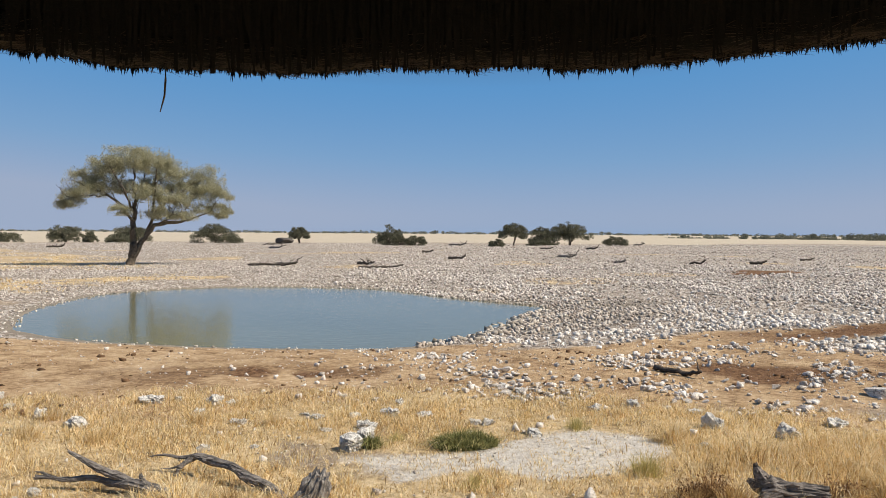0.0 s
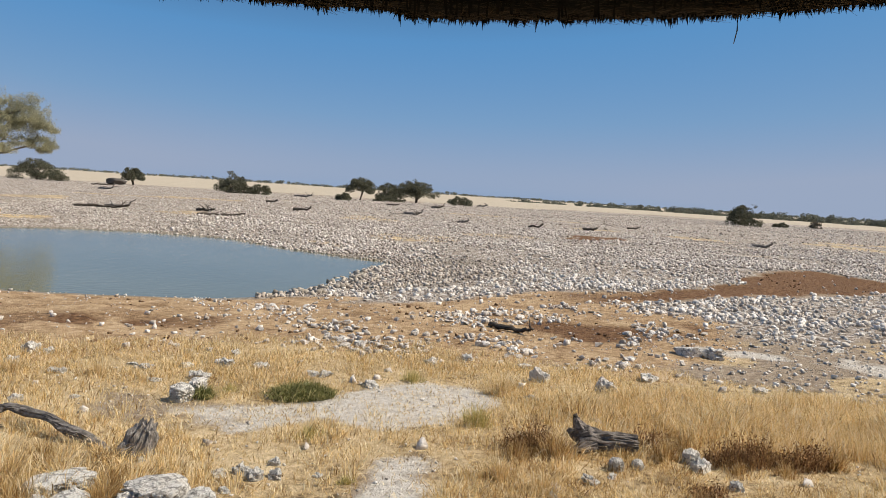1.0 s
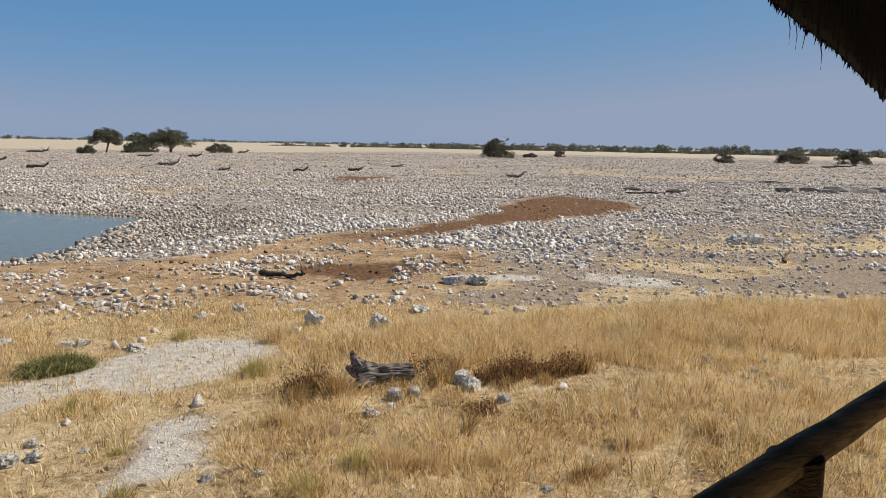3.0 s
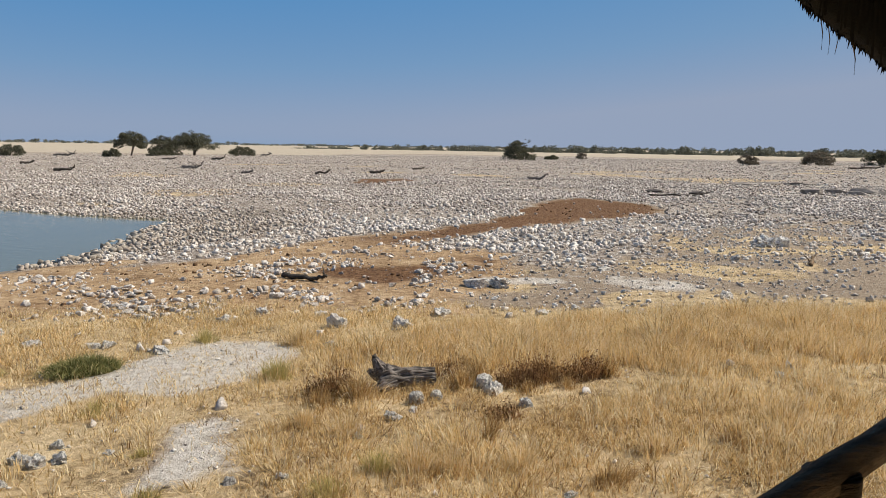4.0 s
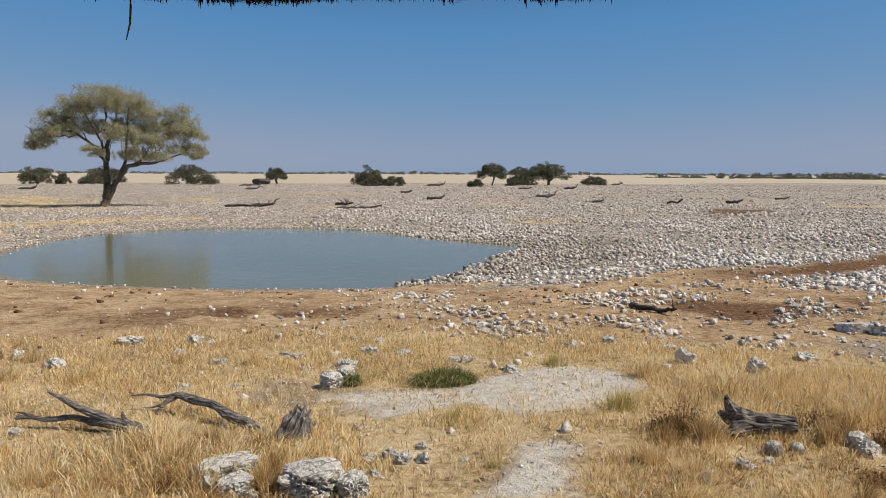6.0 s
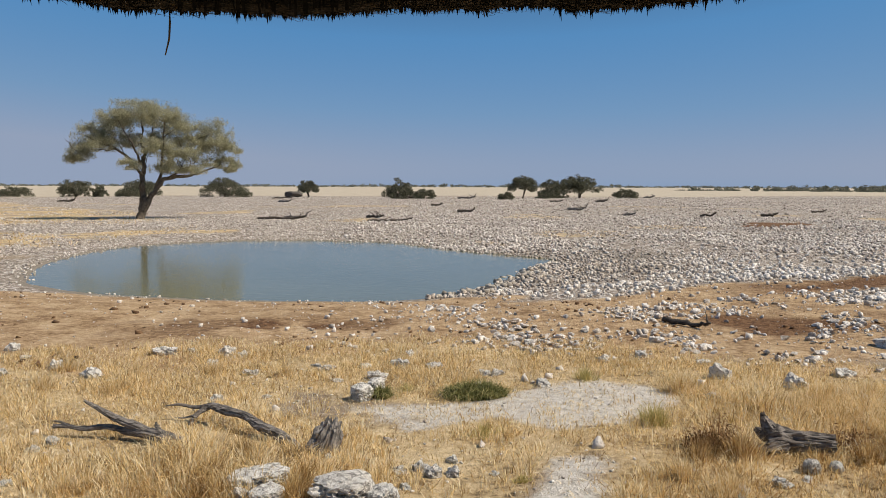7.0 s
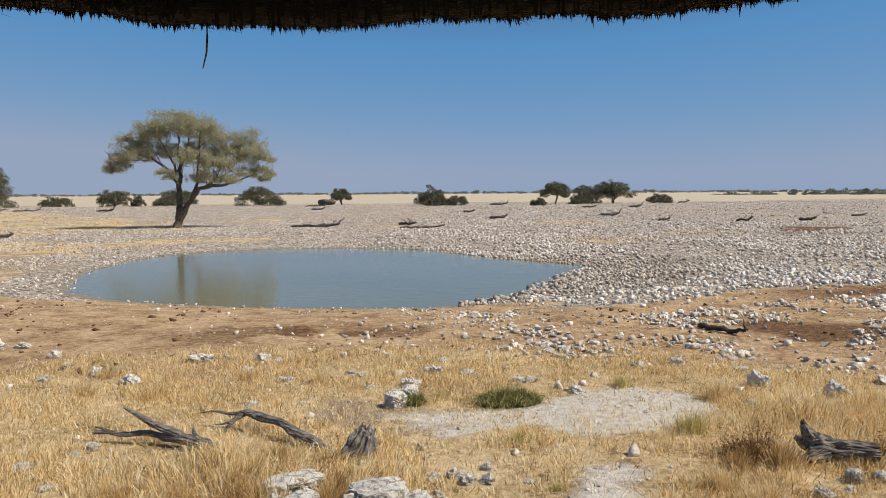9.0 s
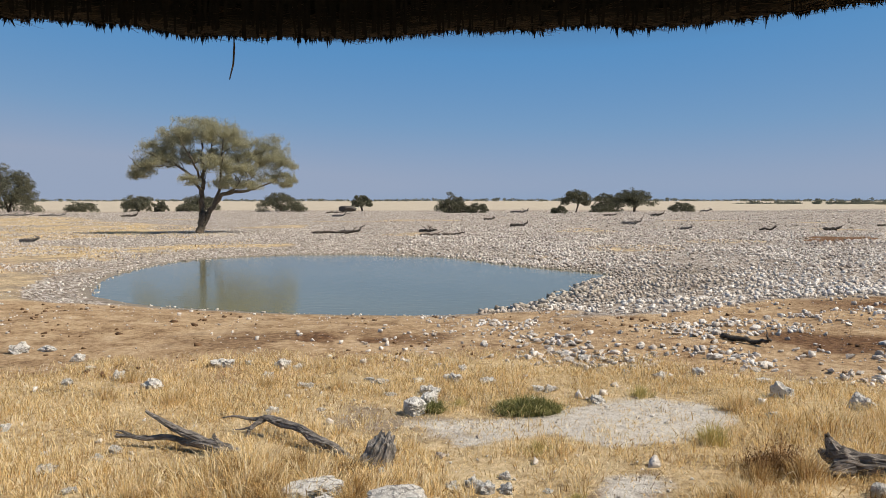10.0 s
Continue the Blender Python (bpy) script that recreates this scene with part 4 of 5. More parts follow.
def build_grass():
    grass = thing("dry_grass", "tufted straw-yellow dry grass in the foreground", "grass", kind="stuff")
    n = 10500
    tx, ty = polar(n, 5.0, 21, -42, 68)
    z, ds = zones(tx, ty)
    t = tall(tx, ty)
    patch = vnoise(tx, ty, 1.7, 41) * 0.6 + vnoise(tx, ty, 0.6, 42) * 0.4
    keep = (rng.random(n) < z["straw"] ** 1.5 * np.clip((patch - 0.43) * 5.0 + t, 0.03, 1)) & (z["calc"] < 0.3)
    tx, ty, t, patch = tx[keep], ty[keep], t[keep], patch[keep]
    per = (14 + 34 * rng.random(len(tx)) * (0.5 + t)).astype(int)
    idx = np.repeat(np.arange(len(tx)), per)
    spread = 0.07 + 0.07 * rng.random(len(tx))
    x = tx[idx] + rng.normal(0, 1, len(idx)) * spread[idx]
    y = ty[idx] + rng.normal(0, 1, len(idx)) * spread[idx]
    h = (0.07 + 0.16 * patch[idx] + 0.40 * t[idx]) * rng.uniform(0.5, 1.25, len(idx))
    sway = (np.stack([x - tx[idx], y - ty[idx]], -1) / spread[idx][:, None]) * 0.42 + rng.normal(0, 0.25, (len(tx), 2))[idx]
    part("grass_tufts", blades("grass_tufts", x, y, h, STRAW, 0.3, 0.0048, sway), grass, "", "stuff")
    # short litter between the tufts
    n = 92000
    x, y = polar(n, 5.0, 20, -42, 66)
    z, ds = zones(x, y)
    keep = rng.random(n) < (z["straw"] + 0.25 * z["mud"] * (y < 24) + 0.55 * z["calc"] * (y < 16)) * (0.25 + 0.75 * vnoise(x, y, 1.3, 43))
    x, y = x[keep], y[keep]
    part("grass_litter", blades("grass_litter", x, y, rng.uniform(0.03, 0.12, len(x)), STRAW, 1.3, 0.005), grass, "", "stuff")
    # pale bleached straw farther out
    n = 46000
    x, y = polar(n, 12.0, 21, -42, 30)
    z, ds = zones(x, y)
    keep = rng.random(n) < z["straw"] * np.clip((vnoise(x, y, 0.9, 50) - 0.2) * 2, 0.1, 1)
    x, y = x[keep], y[keep]
    part("bleached_straw", blades("bleached_straw", x, y, rng.uniform(0.06, 0.22, len(x)), PALE_GRASS, 0.8, 0.0055), grass, "", "stuff")
    # matted, tangled tawny straw
    n = 62000
    x, y = polar(n, 5.5, 12.5, -40, 62)
    z, ds = zones(x, y)
    keep = rng.random(n) < z["straw"] * (0.12 + 0.88 * np.clip((x - 1.5) / 2.5, 0, 1)) * np.clip((vnoise(x, y, 0.5, 49) - 0.25) * 2, 0.05, 1)
    x, y = x[keep], y[keep]
    part("tangled_straw", blades("tangled_straw", x, y, rng.uniform(0.08, 0.24, len(x)), TAWNY_GRASS, 0.9, 0.004), grass, "", "stuff")
    # stands of tall pale grass behind the charred stump
    n = 5200
    tx, ty = rng.uniform(5.5, 22.5, n), rng.uniform(8.6, 15.6, n)
    inside = dist_poly(tx, ty, TALLGRASS) + 1.2 * (vnoise(tx, ty, 0.9, 47) - 0.5)
    keep = (inside < 0) & (rng.random(n) < np.clip((vnoise(tx, ty, 0.7, 46) - 0.22) * 2.2, 0.06, 1))
    tx, ty, inside = tx[keep], ty[keep], inside[keep]
    per = rng.integers(12, 34, len(tx))
    idx = np.repeat(np.arange(len(tx)), per)
    x, y = tx[idx] + rng.normal(0, 0.075, len(idx)), ty[idx] + rng.normal(0, 0.075, len(idx))
    h = (0.26 + 0.34 * rng.random(len(tx)) * np.clip(-inside / 0.7, 0.4, 1))[idx] * rng.uniform(0.6, 1.2, len(idx))
    sway = np.stack([x - tx[idx], y - ty[idx]], -1) * 4.5 + rng.normal(0, 0.13, (len(tx), 2))[idx] + np.array([-0.1, 0.0])
    part("tall_grass", blades("tall_grass", x, y, h, PALE_GRASS, 0.16, 0.0036, sway), grass, "", "stuff")
    # thin low grass by the great tree
    n = 14000
    x, y = polar(n, 45, 130, -45, -14)
    keep = (dist_poly(x, y, STRAWLEFT) < 0) & (vnoise(x, y, 5, 44) > 0.45)
    x, y = x[keep], y[keep]
    part("far_tufts", blades("far_tufts", x, y, rng.uniform(0.1, 0.3, len(x)), STRAW, 0.7, 0.03), grass, "", "stuff")


build_grass()


def tussock(label, x, y, w, h, n, material):
    """One tuft of grass: blades that spring from a tight base and lean outwards, the outer ones lying over."""
    n = int(n * 1.5)
    a, r = rng.uniform(0, 6.28, n), rng.random(n) ** 0.6
    lump = 0.55 + 0.45 * np.sin(a * 3 + x * 7) * np.sin(a + y * 5)
    bx, by = x + 0.55 * w * r * lump * np.cos(a), y + 0.5 * w * r * lump * np.sin(a)
    out = np.stack([np.cos(a), np.sin(a)], -1) * (0.1 + 0.6 * r ** 2)[:, None] + rng.normal(0, 0.12, 2)
    hh = h * rng.uniform(0.25, 1.12, n) * (1.08 - 0.5 * r)
    tagged(new("grass_tuft", blades("grass_tuft", bx, by, hh, material, 0.3, 0.003, out)), label, "grass", "grass tufts")


def dried_weed(label, x, y, rx, ry, h, n):
    """A dead weed: a thicket of thin crooked stems hung with curled leaves."""
    ob = thing("dried_weed", label, "plant")
    a, r = rng.uniform(0, 6.28, n), np.sqrt(rng.random(n))
    bx, by = x + rx * r * np.cos(a), y + ry * r * np.sin(a)
    hh = h * (1.0 - 0.4 * r ** 2) * rng.uniform(0.3, 1.2, n) * (0.55 + 0.9 * vnoise(bx, by, 0.22, 48))
    part("thicket", blades("thicket", bx, by, hh, BROWN_WEED, 0.35, 0.005), ob)
    m = n * 3
    k = rng.integers(0, n, m)
    up = rng.uniform(0.15, 1.0, m)
    c = np.stack([bx[k] + rng.normal(0, 0.05, m), by[k] + rng.normal(0, 0.05, m), height(bx[k], by[k]) + hh[k] * up], -1)
    u = rng.normal(size=(m, 3)) * np.array([1, 1, 0.7])
    u /= np.linalg.norm(u, axis=1)[:, None]
    w = np.cross(u, rng.normal(size=(m, 3)))
    w /= np.linalg.norm(w, axis=1)[:, None]
    s = rng.uniform(0.012, 0.034, m)[:, None]
    v = np.stack([c - u * s, c + w * s * 0.4, c + u * s, c - w * s * 0.4], 1)
    part("foliage", mesh_np("foliage", v.reshape(-1, 3), np.arange(m * 4).reshape(-1, 4), BROWN_WEED), ob, "curled dead brown leaves")


def weed(name, label, cx, cy, rx, ry, h, n, material, width=0.007):
    a, r = rng.uniform(0, 6.28, n), np.sqrt(rng.random(n))
    x, y = cx + rx * r * np.cos(a), cy + ry * r * np.sin(a)
    hh = h * (1.05 - 0.6 * r ** 2) * rng.uniform(0.5, 1.1, n)
    me = blades(name, x, y, hh, material, 0.75, width)
    tagged(new(name, me), label, "plant")


weed("green_shrublet", "low olive-green cushion plant at the edge of white calcrete", 0.43, 14.75, 0.62, 0.34, 0.42, 2400, GREEN_HERB)
weed("green_shrublet", "small green herb growing beside a pale rock", -1.36, 14.65, 0.17, 0.14, 0.34, 500, GREEN_HERB)
dried_weed("dark brown dead weed half buried in straw grass", 3.95, 11.65, 0.42, 0.3, 0.42, 420)
dried_weed("rust-brown dead weed with dark stems before tall pale grass", 7.25, 10.95, 0.62, 0.34, 0.5, 620)
dried_weed("rust-brown dead weed with dark stems before tall pale grass", 8.25, 10.75, 0.5, 0.3, 0.52, 420)
dried_weed("small rust-brown dead weed beside a charred stump", 6.05, 11.75, 0.38, 0.25, 0.36, 300)
dried_weed("thin brown dead weed on trampled straw", 6.0, 9.7, 0.3, 0.2, 0.24, 160)

TAWNY, PALE, GREENISH = "tawny-brown grass tuft leaning over straw litter", "pale golden grass tuft on dry ground", "grass tuft still greenish at its base"
for row in ((-3.0, 9.45, 0.6, 0.46, 380), (-2.55, 9.3, 0.6, 0.3, 260), (-1.95, 9.4, 0.5, 0.46, 360), (-1.95, 9.85, 0.4, 0.42, 240), (-3.3, 9.9, 0.6, 0.5, 360), (-2.9, 10.6, 0.6, 0.46, 300), (7.0, 10.55, 0.6, 0.3, 200), (7.7, 10.4, 0.7, 0.32, 220), (7.7, 11.0, 0.5, 0.5, 220), (8.7, 10.6, 0.5, 0.5, 260), (3.75, 11.35, 0.5, 0.34, 200), (4.25, 11.2, 0.5, 0.62, 420), (3.55, 11.1, 0.4, 0.42, 260), (6.1, 11.2, 0.5, 0.5, 420), (6.6, 11.5, 0.5, 0.52, 380), (-3.8, 10.3, 0.7, 0.55, 520), (-3.15, 9.95, 0.6, 0.5, 420), (-3.05, 10.9, 0.6, 0.55, 420),
            (-3.2, 9.5, 0.6, 0.42, 380), (-2.3, 10.9, 0.45, 0.42, 300), (-2.0, 10.2, 0.4, 0.36, 240), (-4.05, 10.95, 0.5, 0.42, 300), (-2.0, 9.45, 0.4, 0.3, 220), (5.36, 9.0, 0.34, 0.5, 300), (8.3, 7.3, 0.6, 0.4, 300), (6.0, 7.1, 0.7, 0.36, 320)):
    tussock(TAWNY, *row, TAWNY_GRASS)
for row in ((3.1, 10.35, 0.6, 0.42, 360), (3.6, 9.85, 0.7, 0.42, 380), (4.4, 14.9, 0.8, 0.55, 420), (3.9, 8.3, 0.9, 0.55, 560), (4.3, 8.1, 0.6, 0.45, 360), (5.2, 7.9, 0.8, 0.42, 420), (7.9, 9.1, 0.8, 0.42, 380), (7.1, 7.6, 0.8, 0.42, 360),
            (9.6, 7.6, 0.9, 0.4, 380), (11.4, 8.4, 0.9, 0.45, 380), (-4.05, 9.7, 0.6, 0.4, 320), (-4.7, 9.9, 0.6, 0.36, 300), (-5.0, 9.7, 0.6, 0.36, 280), (-6.6, 15.9, 0.9, 0.42, 340), (-5.1, 16.3, 0.9, 0.4, 340), (-8.2, 16.3, 1.0, 0.4, 340), (-3.5, 16.2, 0.6, 0.42, 260), (-6.6, 14.6, 0.9, 0.36, 320), (-8.0, 14.9, 0.9, 0.36, 320), (3.9, 17.0, 0.7, 0.4, 240)):
    tussock(PALE, *row, PALE_GRASS)
for row in ((0.43, 14.7, 0.9, 0.36, 240), (3.42, 12.95, 0.7, 0.5, 420), (2.75, 15.9, 0.7, 0.34, 300), (0.5, 12.35, 0.7, 0.24, 260), (0.95, 10.25, 0.28, 0.16, 160), (0.85, 8.9, 0.5, 0.2, 200), (2.7, 8.1, 0.8, 0.3, 340), (3.5, 8.5, 0.5, 0.4, 260), (-0.9, 15.2, 0.4, 0.26, 160)):
    tussock(GREENISH, *row, YOUNG_GRASS)


# ---- dead wood ----
def gnarled(rows, seed, material, sides=40, steps=7, groove=0.3, torn=0.0, name="wood"):
    """Weathered wood through rings (x, y, z, half width, half height): furrowed along its length, its last end torn."""
    p = np.array(rows, float)
    p = np.concatenate([p[:1] * 2 - p[1:2], p, p[-1:] * 2 - p[-2:-1]])
    line = []
    for k in range(1, len(p) - 2):
        a, b, c, d = p[k - 1:k + 3]
        for t in np.arange(steps) / steps:
            line.append(0.5 * (2 * b + (c - a) * t + (2 * a - 5 * b + 4 * c - d) * t * t + (3 * b - a - 3 * c + d) * t ** 3))
    line = np.array(line + [p[-2]])
    bm = bmesh.new()
    rings, run = [], 0.0
    for k, (x, y, z, w, h) in enumerate(line):
        c = Vector((x, y, z))
        d = Vector(line[min(k + 1, len(line) - 1), :3] - line[max(k - 1, 0), :3]).normalized()
        if k:
            run += (c - Vector(line[k - 1, :3])).length
        up = Vector((0, 1, 0)) if abs(d.z) > 0.8 else Vector((0, 0, 1))
        side = d.cross(up).normalized()
        up = side.cross(d)
        size = max(w, h, 0.02)
        ring = []
        for n in range(sides):
            a = 2 * math.pi * n / sides
            q = Vector((math.cos(a) * 1.5, math.sin(a) * 1.5, run / size * 0.22 + seed * 3.7))
            f = 1 + groove * (0.35 - abs(noise.noise(q * 1.7)) * 1.6 + 0.45 * noise.noise(Vector((q.x * 4, q.y * 4, q.z * 1.6)))) + 0.12 * noise.noise(Vector((q.x, q.y, q.z * 5)))
            v = c + side * math.cos(a) * max(w, 0.004) * f + up * math.sin(a) * max(h, 0.004) * f
            if torn and k == len(line) - 1:
                v += d * torn * (noise.noise(q * 3.1) * 1.4 + noise.noise(q * 7.3))
            ring.append(bm.verts.new(v))
        rings.append(ring)
    for r0, r1 in zip(rings, rings[1:]):
        for n in range(sides):
            bm.faces.new((r0[n], r0[(n + 1) % sides], r1[(n + 1) % sides], r1[n]))
    for ring, inner in ((rings[0], line[1]), (rings[-1], line[-2])):
        end = bm.verts.new(inner[:3])
        for n in range(sides):
            bm.faces.new((ring[n], ring[(n + 1) % sides], end))
    bmesh.ops.recalc_face_normals(bm, faces=bm.faces[:])
    return bm_mesh(name, bm, material)


def dead_branch(x, y, limbs, label, material, seed):
    """limbs: rings of one limb each, relative to the ground at (x, y)."""
    ob = thing("dead_branch", label, "driftwood", (x, y, ground_z(x, y)))
    for k, rows in enumerate(limbs):
        part("limb", gnarled([(a, b, c + 0.03, r * 0.8, r * 0.72) for a, b, c, r in rows], seed + k, material, 22, 6, 0.42, 0.04, "limb"), ob)
    return ob


dead_branch(-5.0, 11.9, [[(1.05, -0.35, 0.0, 0.09), (0.75, -0.25, 0.06, 0.13), (0.3, -0.08, 0.12, 0.12), (-0.1, 0.05, 0.11, 0.075), (-0.45, 0.12, 0.16, 0.06), (-0.85, 0.15, 0.12, 0.055), (-1.15, 0.2, 0.14, 0.04), (-1.38, 0.22, 0.13, 0.05)],
                         [(0.35, -0.08, 0.12, 0.06), (0.05, 0.02, 0.2, 0.085), (-0.3, 0.08, 0.31, 0.075), (-0.6, 0.12, 0.46, 0.05), (-0.83, 0.15, 0.57, 0.03)],
                         [(0.5, -0.15, 0.15, 0.05), (0.42, -0.12, 0.24, 0.045), (0.4, -0.1, 0.3, 0.02)],
                         [(-1.1, 0.2, 0.14, 0.03), (-1.25, 0.22, 0.2, 0.025), (-1.38, 0.25, 0.21, 0.012)]], "forked grey dead branch lying in straw grass", DEADWOOD, 11)
dead_branch(-3.4, 12.4, [[(1.05, -0.75, -0.05, 0.10), (0.75, -0.5, 0.06, 0.12), (0.35, -0.22, 0.14, 0.105), (0.0, 0.08, 0.24, 0.085), (-0.35, 0.3, 0.25, 0.10), (-0.65, 0.42, 0.30, 0.075), (-0.85, 0.48, 0.25, 0.05)],
                         [(-0.75, 0.46, 0.28, 0.05), (-1.0, 0.52, 0.25, 0.035), (-1.25, 0.56, 0.28, 0.03), (-1.5, 0.6, 0.24, 0.012)],
                         [(-0.72, 0.44, 0.28, 0.07), (-0.9, 0.34, 0.16, 0.05), (-0.98, 0.26, 0.0, 0.035)],
                         [(-0.9, 0.36, 0.16, 0.03), (-1.1, 0.4, 0.1, 0.02), (-1.25, 0.42, 0.09, 0.01)]], "long crooked grey dead limb with a split fork", DEADWOOD, 23)
ob = thing("tree_stump", "broken grey weathered stump with furrowed sides standing in straw", "stump", (-1.88, 11.42, ground_z(-1.88, 11.42)))
part("trunk", gnarled([(-0.06, 0, -0.1, 0.26, 0.2), (-0.03, 0, 0.1, 0.22, 0.17), (0.03, 0, 0.27, 0.19, 0.14), (0.08, 0, 0.42, 0.13, 0.09)], 31, PALEWOOD, 56, 8, 0.5, 0.09, "trunk"), ob)
part("splinter", gnarled([(0.06, -0.04, 0.1, 0.09, 0.08), (0.1, -0.03, 0.34, 0.07, 0.05), (0.14, -0.01, 0.53, 0.02, 0.02)], 33, PALEWOOD, 24, 6, 0.45, 0.04, "splinter"), ob)
part("root", gnarled([(-0.1, -0.05, 0.16, 0.1, 0.1), (-0.22, -0.08, 0.08, 0.09, 0.1), (-0.34, -0.1, -0.06, 0.06, 0.06)], 34, PALEWOOD, 24, 6, 0.45, 0.0, "root"), ob)
ob = thing("tree_stump", "dark charred root stump lying among tall straw", "stump", (5.14, 11.55, ground_z(5.14, 11.55)))
ob.rotation_euler = (0, 0, -0.25)
part("trunk", gnarled([(-0.36, 0, 0.17, 0.17, 0.21), (-0.2, 0, 0.19, 0.17, 0.2), (0.02, 0, 0.2, 0.15, 0.155), (0.28, 0, 0.21, 0.13, 0.13), (0.56, 0, 0.2, 0.12, 0.125)], 47, CHARWOOD, 64, 9, 0.42, 0.035, "trunk"), ob)
part("root", gnarled([(-0.2, 0.02, 0.2, 0.12, 0.16), (-0.34, 0, 0.36, 0.1, 0.13), (-0.42, -0.01, 0.5, 0.06, 0.07), (-0.46, -0.02, 0.6, 0.03, 0.03)], 48, CHARWOOD, 36, 7, 0.45, 0.03, "root"), ob)
part("root", gnarled([(-0.12, -0.1, 0.18, 0.1, 0.11), (-0.32, -0.18, 0.12, 0.08, 0.1), (-0.5, -0.22, 0.0, 0.05, 0.06)], 49, CHARWOOD, 32, 7, 0.45, 0.0, "root"), ob)
part("root", gnarled([(-0.26, 0.06, 0.2, 0.1, 0.1), (-0.4, 0.14, 0.22, 0.07, 0.09), (-0.52, 0.2, 0.28, 0.03, 0.04)], 50, CHARWOOD, 28, 6, 0.45, 0.03, "root"), ob)


def log(x0, y0, x1, y1, r, prong, seed, material, label="fallen dead log lying among pale stones"):
    z = ground_z((x0 + x1) / 2, (y0 + y1) / 2)
    cx, cy = (x0 + x1) / 2, (y0 + y1) / 2
    ob = thing("fallen_log", label, "log", (cx, cy, z), None, "logs in the stone field")
    a, b = Vector((x0 - cx, y0 - cy, r * 0.6)), Vector((x1 - cx, y1 - cy, r * 2.6))
    span = (b - a).length
    line = bent([a, a.lerp(b, 0.35), a.lerp(b, 0.75) - Vector((0, 0, r)), b, b + Vector((0.04, 0, (0.09, -0.01, 0.02)[seed % 3])) * span], 4, r * 0.4, seed)
    part("trunk", tube(line, taper(len(line), r, r * 0.4), 8, material, 0.35, seed), ob)
    rr = random.Random(seed)
    for k in range(prong):
        s = line[rr.randrange(1, len(line) - 1)]
        e = s + Vector((rr.uniform(-1.2, 1.2), rr.uniform(-1, 1), rr.uniform(0.1, 0.9))) * min(span * 0.22, r * 6)
        l2 = bent([s, e], 4, r * 0.4, seed + k + 5)
        part("limb", tube(l2, taper(len(l2), r * 0.45, r * 0.12), 6, material, 0.1, seed + k), ob)


LOGS_A = [(-21.3, 95.5, -16.6, 92.6), (-11.3, 98.0, -7.7, 93.3), (18.8, 133, 21.9, 124), (0.1, 117.8, 4.0, 115.6), (1.2, 245, 7.5, 240), (-4.3, 153.3, -1.8, 153.5), (-42, 187, -36, 175), (41, 105.6, 43.6, 104), (-46.3, 70.3, -42.9, 69.6), (-90.8, 177.6, -86, 177.9)]
LOGS_B = [(66, 272, 69.5, 268), (36.3, 199, 38.5, 193), (53.5, 83.5, 55.5, 80.5), (168, 122.5, 183, 122), (23, 107, 25, 105), (33, 106, 35.5, 104)]
for k, (x0, y0, x1, y1) in enumerate(LOGS_A + LOGS_B):
    mx, my, far = (x0 + x1) / 2, (y0 + y1) / 2, math.hypot(x0, y0)
    cut = 0.31 if 80 < far < 140 else 0.4
    x0, y0, x1, y1 = mx - (x1 - x0) * cut, my - (y1 - y0) * cut, mx + (x1 - x0) * cut, my + (y1 - y0) * cut
    rad = 0.10 + 0.00075 * far
    log(x0, y0, x1, y1, rad, 4 + k % 3, 60 + k, DARKWOOD if k % 2 else DEADWOOD)
for k, (x, y, n) in enumerate(((-122, 188, 3), (-131, 190, 3), (-112, 184, 2), (-7, 87, 1), (-15, 236, 1), (57, 122, 1), (26, 196, 1), (-51, 235, 1), (48, 50.5, 1), (-20, 91, 1))):
    for m in range(n):
        rr = random.Random(300 + 9 * k + m)
        a, half = rr.uniform(-0.5, 0.5), rr.uniform(0.9, 2.2) * (1 + 0.003 * y)
        cx, cy = x + rr.uniform(-3, 3) * (n > 1), y + rr.uniform(-2, 2) * (n > 1)
        log(cx - half * math.cos(a), cy - half * math.sin(a), cx + half * math.cos(a), cy + half * math.sin(a), 0.08 + 0.0006 * y, 3 + m % 3, 320 + 9 * k + m, DEADWOOD if n > 1 else DARKWOOD, "bleached grey dead log in a heap of driftwood" if n > 1 else "small dark dead log lying among pale stones")
LEDGE_MESH = [bm_mesh("slab", broken_stone(80 + k, 20), LEDGE_STONE) for k in range(5)]
LEDGE = [(64.2, 49.7, 2.8, 0.85), (67.0, 49.4, 2.4, 0.8), (69.4, 48.2, 2.8, 0.95), (71.2, 46.6, 2.6, 0.7), (74.2, 47.2, 3.0, 0.85), (76.9, 45.6, 3.0, 0.75), (66.9, 47.2, 2.0, 0.6), (73.2, 66.0, 3.8, 0.5), (77.4, 66.6, 3.4, 0.6), (80.6, 64.8, 3.4, 0.55), (79.6, 44.6, 2.6, 0.7)]
for k, (x, y, w, rise) in enumerate(LEDGE):
    ob = thing("flat_rock", "low cracked limestone slab of a broken ledge", "rock", (x, y, ground_z(x, y) + rise * 0.25), LEDGE_MESH[k % 5], "slabs of the ledge")
    ob.scale, ob.rotation_euler = (w, w * 0.5, rise), (0, 0, -0.75 + 0.25 * math.sin(k * 2.3))
for x, y, w in ((50.0, 55.6, 1.9), (51.6, 51.9, 1.7)):
    ob = thing("flat_rock", "low dark grey rock lying on pale stones", "rock", (x, y, ground_z(x, y) + 0.12), bm_mesh("slab", broken_stone(90, 18), DARK_STONE), "slabs of the ledge")
    ob.scale, ob.rotation_euler = (w, w * 0.5, 0.6), (0, 0, -0.6)
